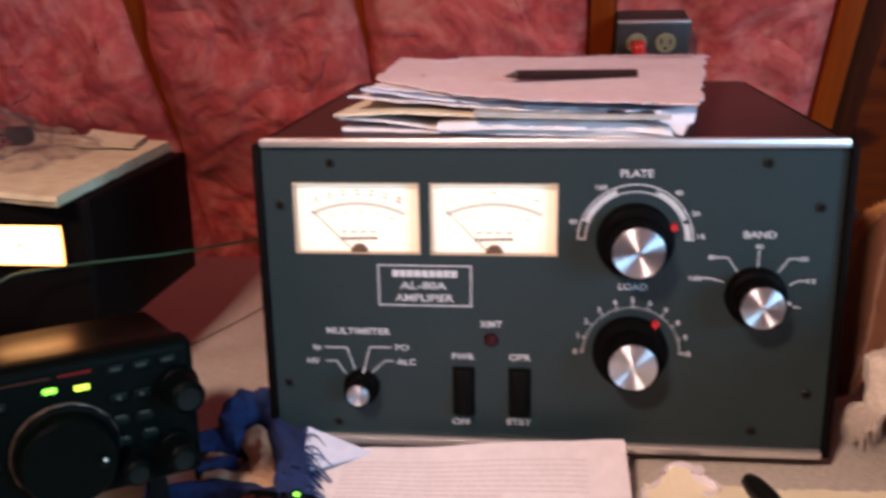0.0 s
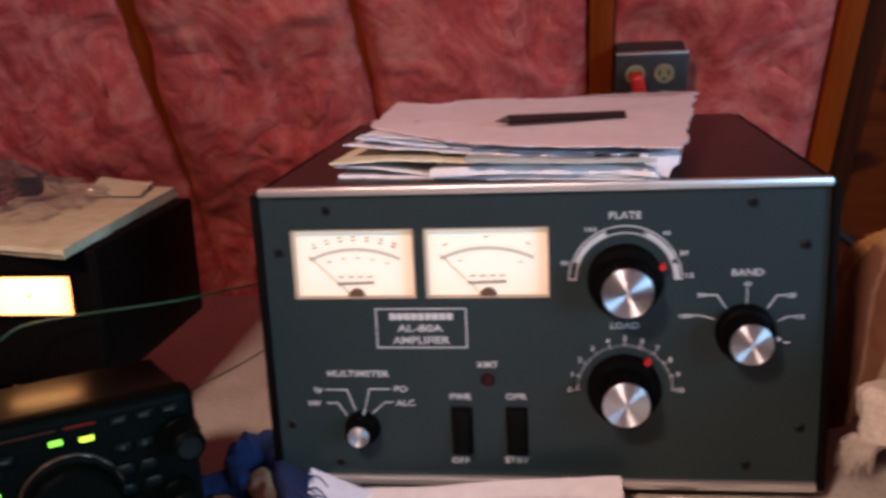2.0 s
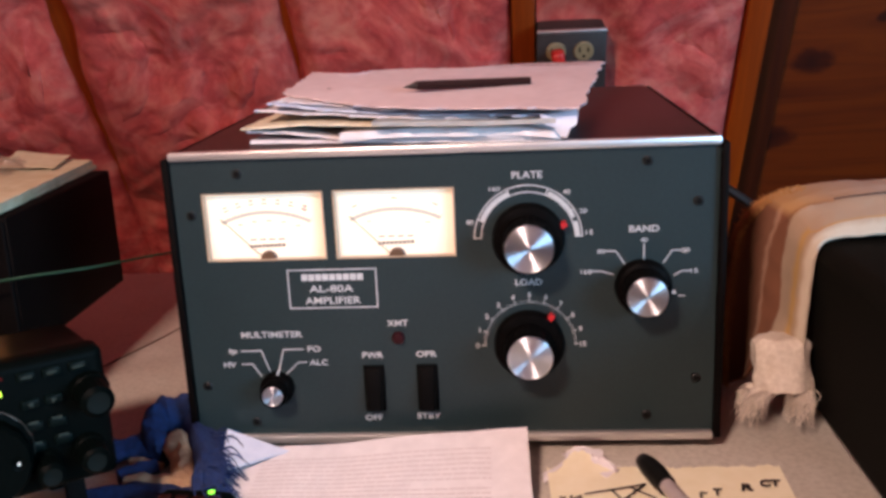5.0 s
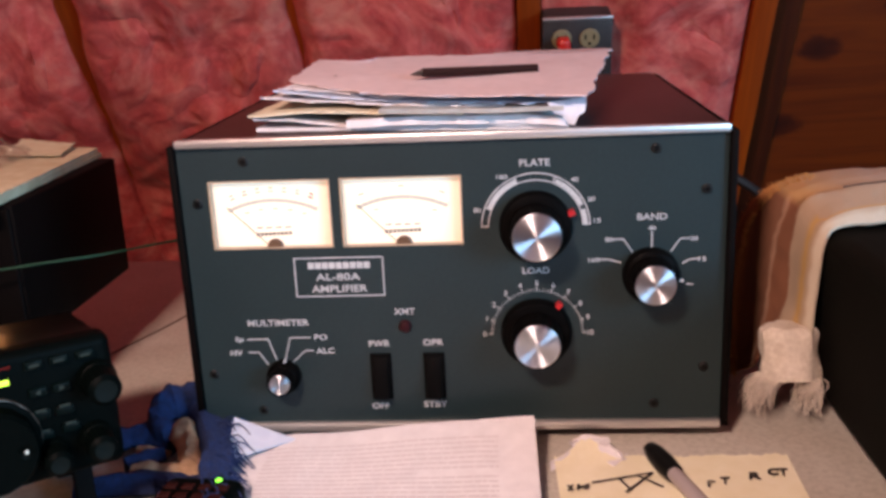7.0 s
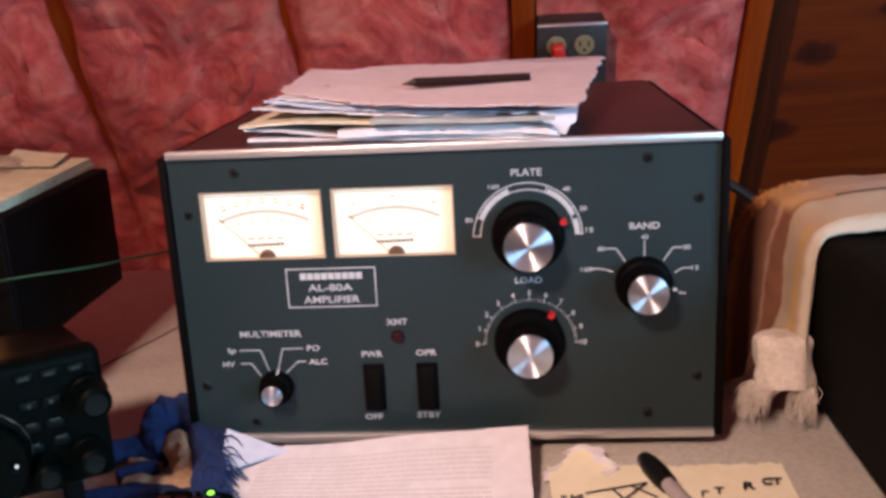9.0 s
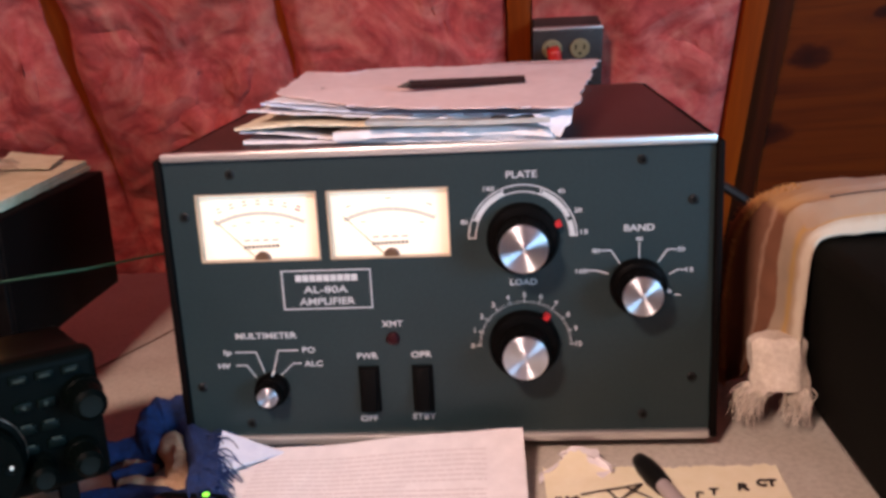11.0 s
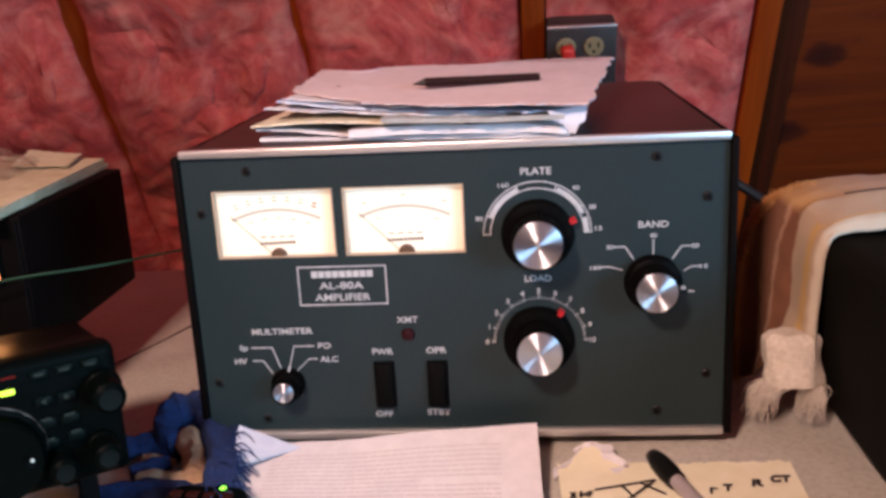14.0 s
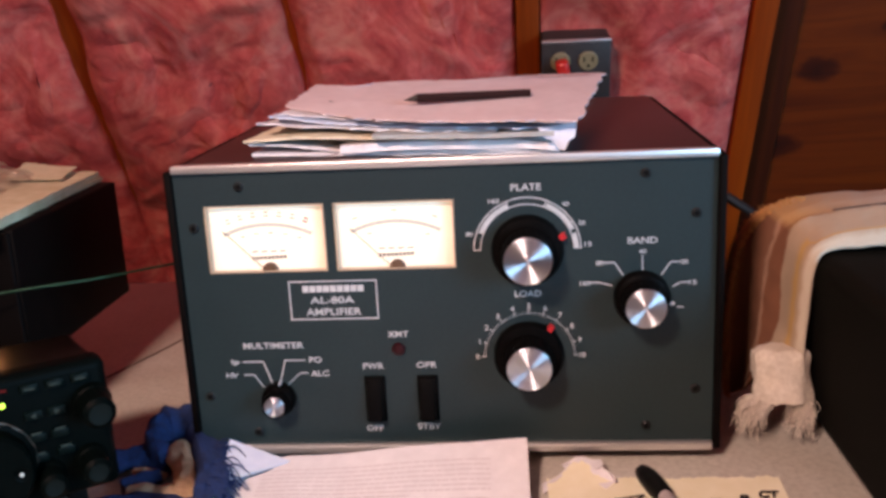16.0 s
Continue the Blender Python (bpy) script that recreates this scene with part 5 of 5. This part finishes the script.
part("maker_mark", bm, material("bronze_maker_mark", (0.05, 0.042, 0.03), 0.4, Specular_IOR_Level=0.05), radio, "bronze maker's mark")
part("trim_line", stroke(bmesh.new(), (-0.055, B + 0.0790), (0.020, B + 0.0790), 0.0010, -0.0006, 0.0006), material("copper_trim_line", (0.028, 0.014, 0.010), 0.4, Specular_IOR_Level=0.05), radio)
part("model_mark", stroke(bmesh.new(), (0.024, B + 0.0790), (0.042, B + 0.0790), 0.0016, -0.0006, 0.0006), LEGEND_RED, radio, "dull red mark")

# ---- standing-wave meter on the transceiver ----
swr = thing("power_meter", RADIO @ pose(-0.100, 0.074, B + 0.0670), "small black power meter with a cool-lit dial", "meter")
part("meter_case", solid((-0.051, 0.0, 0.006), (0.051, 0.052, 0.0827), 0.003, 3), RADIO_BLACK, swr)
for x in (-0.042, 0.042):
    for y, low in ((0.008, 0.004), (0.028, 0.0003)):
        part("foot", solid((x - 0.004, y - 0.004, low), (x + 0.004, y + 0.004, 0.008), 0.001), RUBBER, swr)
face = part("dial", solid((-0.040, -0.0012, 0.0480), (0.036, 0.001, 0.0765), 0.0006, 1), DIAL_DIM, swr, "pale blue-grey dial card")
bm = bmesh.new()
arc(bm, -0.003, 0.010, 0.0585, 0.0595, 125, 55, -0.0016, 0.0003)
arc(bm, -0.003, 0.010, 0.0490, 0.0502, 125, 55, -0.0016, 0.0003)
part("scale_arc", bm, material("dull_red_dial_ink", (0.20, 0.02, 0.02), 0.8), face)
bm = arc(bmesh.new(), -0.003, 0.010, 0.0535, 0.0540, 125, 55, -0.0016, 0.0003)
for k in range(9):
    a = radians(122 - 8 * k)
    stroke(bm, (-0.003 + 0.0605 * math.cos(a), 0.010 + 0.0605 * math.sin(a)), (-0.003 + 0.0628 * math.cos(a), 0.010 + 0.0628 * math.sin(a)), 0.0012, -0.0016, 0.0003)
part("scale_arc", bm, INK, face)
part("pivot_cover", lathe([(0.008, 0.0), (0.008, 0.002), (0.006, 0.003)], 24), KNOB_BLACK, face, at=(-0.002, -0.001, 0.0465))
part("push_button", solid((-0.002, -0.003, 0.0340), (0.002, 0.0, 0.0380), 0.001), material("pale_grey_button", (0.16, 0.18, 0.17), 0.6), swr, "small pale button")

# ---- power supply with two lit meters ----
psu = thing("power_supply", pose(-0.3165, 0.026, D, 0, 0, 0.0), "black box power supply with two bright yellow meters", "power supply")
bm = bmesh.new()
block(bm, (-0.320, 0.003, 0.0680), (0.0, 0.190, 0.1730), 0.002)
part("case", bm, BLACK_CASE, psu)
part("front_panel", solid((-0.318, 0.0, 0.0700), (-0.002, 0.004, 0.1710), 0.001, 1), BLACK_CASE, psu)
for x in (-0.28, -0.13):
    for y in (0.05, 0.12):
        part("foot", solid((x - 0.012, y - 0.012, 0), (x + 0.012, y + 0.012, 0.0685), 0.002), RUBBER, psu, "tall black rubber foot")
for x in (-0.1688, -0.0800):
    m = part("meter", solid((0.0, -0.002, 0.1257), (0.0617, 0.001, 0.1556), 0.0005, 1), LIT_WINDOW, psu, "brightly lit yellow-white meter window", at=(x, 0, 0))
    bm = bmesh.new()
    for lo, hi in (((-0.002, -0.004, 0.1237), (0.0005, 0.001, 0.1576)), ((0.0612, -0.004, 0.1237), (0.0637, 0.001, 0.1576)), ((0.0005, -0.004, 0.1551), (0.0612, 0.001, 0.1576)), ((0.0005, -0.004, 0.1237), (0.0612, 0.001, 0.1262))):
        block(bm, lo, hi, 0.0004, 1)
    part("bezel", bm, KNOB_BLACK, m)
    part("zero_screw", lathe([(0.0012, 0.0), (0.0010, 0.0012)], 10), IVORY, m, at=(0.0278, -0.002, 0.1407))
    bm = bmesh.new()
    for k in range(5):
        stroke(bm, (0.008 + 0.0105 * k, 0.1534), (0.0092 + 0.0105 * k, 0.1534), 0.0012, -0.0023, 0.0003)
    tagged(part("worn_numeral", bm, INK, m), kind="stuff")

P = D + 0.1730
whole("note_pad", sheet(leaf(((-0.498, 0.059, P), (-0.327, 0.005, P), (-0.332, 0.224, P), (-0.506, 0.277, P)), 0.0002, 1.0), 0.0036, 20, 20, 0.0015), PAPER_PAD_DIM, "thick cream note pad lying on a black box", "paper")
whole("paper_sheet", sheet(leaf(((-0.500, 0.055, P + 0.0042), (-0.323, -0.001, P + 0.0042), (-0.334, 0.222, P + 0.0042), (-0.506, 0.277, P + 0.0042)), 0.0003, 3.0), 0.0044, 20, 20, 0.0012), PAPER_PAD_DIM, "second cream pad on top of a note pad", "paper")
whole("paper_sheet", sheet(leaf(((-0.400, 0.180, P + 0.0115), (-0.343, 0.168, P + 0.0112), (-0.356, 0.226, P + 0.0125), (-0.415, 0.246, P + 0.0150)), 0.0012, 6.0), 0.0006, 16, 16, 0.003), PAPER_PAD_DIM, "curled yellowish sheet on a note pad", "paper")

# clear bag of parts on the pad
bag = thing("plastic_bag", pose(-0.478, 0.140, P + 0.0095, 0, 0, -6), "crumpled clear plastic bag of small parts", "bag")
bm = bmesh.new()
grid = []
for j in range(41):
    row = []
    for i in range(61):
        s, t = i / 30 - 1, j / 20 - 1
        rim = max(0.0, 1 - max(abs(s), abs(t)) ** 4)
        q = Vector((s * 2.2, t * 2.2, 0.4))
        h = rim * (0.008 + 0.024 * math.exp(-((s - 0.25) / 0.42) ** 2 - (t / 0.7) ** 2) + 0.012 * abs(noise.noise(q)) + 0.006 * ridged(q * 2, 3)) + 0.003 * noise.noise(q * 6)
        row.append(bm.verts.new((s * 0.100 + 0.008 * noise.noise(q * 2.5), t * 0.068 + 0.008 * noise.noise(q * 2.5 + Vector((4, 4, 4))), max(0.002, h))))
    grid.append(row)
for a, b in zip(grid, grid[1:]):
    for i in range(60):
        bm.faces.new((a[i], a[i + 1], b[i + 1], b[i]))
part("film", bm, FILM, bag, "clear glossy film")
part("tag", sheet(leaf(((-0.038, -0.010, 0.026), (-0.002, -0.008, 0.028), (0.008, 0.024, 0.041), (-0.028, 0.022, 0.039)), 0.002, 2.0), 0.0006, 8, 6), PAPER, bag, "white paper tag")
for k in range(8):
    pts = [(rng.uniform(-0.060, 0.045), rng.uniform(-0.040, 0.040), rng.uniform(0.004, 0.022)) for _ in range(3)]
    part("lead_wire", tube(smooth_path(pts, 6), 0.0017, 6), material("dark_red_lead", (0.13, 0.012, 0.012), 0.6) if k % 2 else BLACK_WIRE, bag)
part("connector", solid((0.030, 0.000, 0.006), (0.056, 0.018, 0.022), 0.006, 3), RUBBER, bag, at=pose(0, 0, 0, 0, 0, 20))
part("connector", solid((-0.060, -0.052, 0.003), (-0.010, -0.040, 0.013), 0.003), RUBBER, bag)

# ---- wires ----
whole("green_wire", tube(smooth_path([(-0.400, -0.035, 0.790), (-0.380, -0.045, 0.830), (-0.374, -0.030, 0.838), (-0.365, -0.012, 0.847), (-0.355, -0.002, 0.850), (-0.327, 0.006, 0.853), (-0.295, 0.012, 0.856), (-0.260, 0.035, 0.855), (-0.235, 0.070, 0.852), (-0.215, 0.105, 0.848), (-0.188, 0.135, 0.849)]), 0.0009, 8), GREEN_WIRE, "thin green wire running to the amplifier", "wire")
whole("power_cable", tube(smooth_path([(0.188, 0.345, 0.862), (0.225, 0.335, 0.853), (0.262, 0.320, 0.836), (0.300, 0.330, 0.800), (0.310, 0.380, D + 0.006)]), 0.0048, 10), BLACK_WIRE, "thick black cable behind the amplifier", "cable")
# Thin dark tube drawn along the edge of the power supply's shadow.
whole("thin_dark_line", tube(smooth_path([(-0.335, 0.150, D + 0.0008), (-0.300, 0.238, D + 0.0008), (-0.270, 0.325, D + 0.0008), (-0.220, 0.400, D + 0.0008)]), 0.0007, 6), material("brown_dark_line", (0.10, 0.06, 0.045), 0.6), "thin dark line drawn along a shadow's edge on the desk", "wire")

# ---- covered black box ----
mon = thing("equipment_box", Matrix(), "matte black box standing under a striped cloth", "box")
bm = solid((0.2665, -0.300, D + 0.002), (0.680, 0.105, 0.862), 0.012, 4)
for v in bm.verts:
    # the left side leans out a little towards its top
    if v.co.x < 0.4:
        v.co.x -= 0.012 * min(1.0, max(0.0, (v.co.z - D) / 0.10))
part("body", bm, DEEP_BLACK, mon)
for x in (0.31, 0.64):
    for y in (-0.26, 0.07):
        part("foot", solid((x - 0.012, y - 0.012, D), (x + 0.012, y + 0.012, D + 0.012), 0.003), DEEP_BLACK, mon)
drape = thing("striped_cloth", Matrix(), "cream, gold and brown striped cloth draped over a box", "cloth")


def lerp_line(pts, n):
    """n + 1 places evenly along a soft line."""
    path = smooth_path([(x, 0, z) for x, z in pts], 10)
    gaps = [0.0]
    for a, b in zip(path, path[1:]):
        gaps.append(gaps[-1] + (b - a).length)
    out = []
    for k in range(n + 1):
        d = gaps[-1] * k / n
        i = max(j for j in range(len(gaps)) if gaps[j] <= d + 1e-9)
        i = min(i, len(path) - 2)
        f = (d - gaps[i]) / max(1e-9, gaps[i + 1] - gaps[i])
        p = path[i].lerp(path[i + 1], f)
        out.append((p.x, p.z))
    return out


N = 150
INNER = lerp_line([(0.249, 0.782), (0.25, 0.807), (0.2505, 0.828), (0.252, 0.848), (0.255, 0.86), (0.262, 0.866), (0.281, 0.8675), (0.309, 0.868), (0.349, 0.8678), (0.409, 0.8675), (0.499, 0.867), (0.634, 0.8663), (0.69, 0.866)], N)
LIP = lerp_line([(0.245, 0.779), (0.246, 0.806), (0.247, 0.827), (0.248, 0.847), (0.251, 0.861), (0.259, 0.87), (0.281, 0.876), (0.31, 0.877), (0.35, 0.8769), (0.41, 0.8767), (0.5, 0.8765), (0.635, 0.8761), (0.69, 0.876)], N)
SEAM = lerp_line([(0.227, 0.772), (0.235, 0.793), (0.239, 0.81), (0.24, 0.836), (0.242, 0.856), (0.249, 0.877), (0.275, 0.884), (0.318, 0.888), (0.358, 0.888), (0.418, 0.888), (0.508, 0.888), (0.643, 0.888), (0.695, 0.888)], N)
STRIPE = lerp_line([(0.22, 0.742), (0.227, 0.781), (0.231, 0.817), (0.235, 0.847), (0.239, 0.867), (0.249, 0.8795), (0.28, 0.8865), (0.326, 0.89), (0.366, 0.89), (0.426, 0.89), (0.516, 0.89), (0.7, 0.89)], N)
RIM = lerp_line([(0.213, 0.726), (0.211, 0.781), (0.213, 0.818), (0.218, 0.847), (0.229, 0.867), (0.247, 0.88), (0.28, 0.886), (0.336, 0.888), (0.376, 0.888), (0.436, 0.888), (0.526, 0.888), (0.7, 0.888)], N)
OUT = lerp_line([(0.214, 0.725), (0.2115, 0.778), (0.212, 0.815), (0.217, 0.844), (0.229, 0.866), (0.248, 0.878), (0.283, 0.884), (0.34, 0.885), (0.38, 0.8849), (0.44, 0.8847), (0.53, 0.8845), (0.7, 0.884)], N)
BACK = lerp_line([(0.22, 0.724), (0.218, 0.745), (0.224, 0.77), (0.24, 0.79), (0.27, 0.8), (0.33, 0.804), (0.37, 0.8036), (0.43, 0.8029), (0.52, 0.802), (0.705, 0.8)], N)
bands = [(0.026, INNER, 0.0), (0.027, INNER, 0.05), (0.031, LIP, 0.14), (0.055, SEAM, 0.50), (0.075, STRIPE, 0.68), (0.100, RIM, 0.90), (0.112, OUT, 0.96), (0.140, BACK, 1.0)]
bm = bmesh.new()
uv = bm.loops.layers.uv.new("UVMap")
steps = []
for (y0, l0, u0), (y1, l1, u1) in zip(bands, bands[1:]):
    for k in range(8):
        f = k / 8
        steps.append((y0 + (y1 - y0) * f, [(a[0] + (b[0] - a[0]) * f, a[1] + (b[1] - a[1]) * f) for a, b in zip(l0, l1)], u0 + (u1 - u0) * f))
steps.append((bands[-1][0], bands[-1][1], 1.0))
grid = []
for y, line, u in steps:
    row = []
    for k, (x, z) in enumerate(line):
        q = Vector((x * 22, y * 22, z * 22))
        fold = 0.0016 * noise.noise(q) + 0.0010 * noise.noise(q * 3.3)
        side = max(0.0, 1 - k / 40)
        row.append((bm.verts.new((x + fold - side * 0.0015 * math.sin(y * 70), y + 0.004 * noise.noise(q * 0.8), z + fold)), u))
    grid.append(row)
for a, b in zip(grid, grid[1:]):
    for k in range(N):
        f = bm.faces.new((a[k][0], a[k + 1][0], b[k + 1][0], b[k][0]))
        for loop, (vert, u) in zip(f.loops, (a[k], a[k + 1], b[k + 1], b[k])):
            # u tells the top from the hanging side, v runs from hem to back
            over = (vert.co.x * 0.6 + (vert.co.z - 0.86) * 1.2 - 0.1) * 8
            loop[uv].uv = (over, 0.40 if over > 0.5 and 0.18 < u < 0.48 else u)
ob = part("drape", bm, STRIPED, drape)
shell = ob.modifiers.new("thickness", "SOLIDIFY")
shell.thickness, shell.offset = 0.003, 0.0
# terry loops stand off the folded rim and the inner hem
TERRY = material("gold_terry_loops", (0.46, 0.23, 0.075), 0.95)
bm, dice = bmesh.new(), random.Random(12)
for line, y, count in ((RIM, 0.100, 1100), (OUT, 0.112, 600)):
    for _ in range(count):
        k = dice.randrange(0, 45)
        f = dice.random()
        p = Vector((line[k][0] + (line[k + 1][0] - line[k][0]) * f, y + dice.uniform(-0.010, 0.006), line[k][1] + (line[k + 1][1] - line[k][1]) * f))
        q = p + Vector((dice.uniform(-0.0028, 0.0006), dice.uniform(-0.002, 0.001), dice.uniform(-0.0010, 0.0026)))
        e = q + Vector((dice.uniform(-0.0012, 0.0008), dice.uniform(-0.001, 0.001), dice.uniform(-0.0018, 0.0012)))
        tube([p, q, e], 0.0004, 4, bm, 0.4)
tagged(part("fuzz", bm, TERRY, drape, "fuzzy gold terry edge"), kind="stuff")
seam = [Vector((x, 0.0555, z + 0.0022)) for x, z in SEAM if x > 0.272]
part("seam", tube(seam, 0.0007, 6), material("dark_seam_thread", (0.10, 0.06, 0.04), 0.9), drape, "dark seam")
# bound tail with its frayed end
bm = bmesh.new()
rings = []
for j in range(13):
    f = j / 12
    z = 0.792 - 0.036 * f
    ring = []
    for k in range(28):
        a = 2 * math.pi * k / 28
        q = Vector((math.cos(a) * 2, math.sin(a) * 2, f * 3))
        r = 1 + 0.14 * noise.noise(q) + 0.05 * math.cos(7 * a + 2 * f) - (0.30 if j == 0 else 0.05 if j == 1 else 0)
        ring.append(bm.verts.new((0.2335 + 0.0200 * r * math.cos(a) + 0.003 * f, 0.034 + 0.013 * r * math.sin(a) - 0.006 * f, z)))
    rings.append(ring)
for a, b in zip(rings, rings[1:]):
    for k in range(28):
        bm.faces.new((a[k], a[(k + 1) % 28], b[(k + 1) % 28], b[k]))
bm.faces.new(rings[0])
bm.faces.new(rings[-1][::-1])
part("binding", bm, GAUZE, drape, "cream gauze bound round the end")
bm = bmesh.new()
for k in range(400):
    a = rng.uniform(0, 2 * math.pi)
    r = rng.uniform(0.5, 1.0)
    if -0.25 < r * math.cos(a) < 0.45 and rng.random() < 0.93:
        continue
    p = Vector((0.2355 + 0.020 * r * math.cos(a), 0.028 + 0.012 * r * math.sin(a), 0.757))
    n = rng.uniform(0.35, 1.0)
    q = p + Vector(((-0.008 if math.cos(a) < 0 else 0.002) + rng.uniform(-0.005, 0.004), rng.uniform(-0.008, 0.004), -0.011 * n))
    e = q + Vector(((-0.004 if math.cos(a) < 0 else -0.003) + rng.uniform(-0.007, 0.007), rng.uniform(-0.010, 0.004), -0.016 * n))
    e.z = max(e.z, D + 0.001)
    tube(smooth_path([p, q, e], 3), rng.choice((0.00025, 0.0004, 0.0005)), 4, bm, 0.5)
tagged(part("fringe", bm, GAUZE, drape, "frayed cream threads"), kind="stuff")

# ---- unseen pendant lamp, added to stand for the warm light's source ----
lamp = thing("added_pendant_lamp", look(BULB, (-0.03, 0.06, 0.75)), "added unseen pendant lamp standing for the warm light's source", "lamp")
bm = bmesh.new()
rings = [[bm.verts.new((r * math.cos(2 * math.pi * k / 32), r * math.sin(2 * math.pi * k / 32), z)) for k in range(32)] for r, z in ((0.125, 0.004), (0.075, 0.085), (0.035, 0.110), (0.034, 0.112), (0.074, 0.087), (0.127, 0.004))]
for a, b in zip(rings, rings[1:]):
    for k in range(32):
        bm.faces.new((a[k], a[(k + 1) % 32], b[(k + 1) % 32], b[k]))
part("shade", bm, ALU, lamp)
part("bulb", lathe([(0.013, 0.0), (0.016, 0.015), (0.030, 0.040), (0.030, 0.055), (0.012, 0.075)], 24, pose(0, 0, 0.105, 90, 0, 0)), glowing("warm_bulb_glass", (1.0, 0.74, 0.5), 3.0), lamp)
whole("added_lamp_cord", tube(smooth_path([(BULB[0] - 0.055, BULB[1] - 0.085, BULB[2] + 0.058), (BULB[0] - 0.06, BULB[1] - 0.09, 1.6), (BULB[0] - 0.06, BULB[1] - 0.09, 2.30)]), 0.004, 8), BLACK_WIRE, "added black cord for the unseen pendant lamp", "cord")
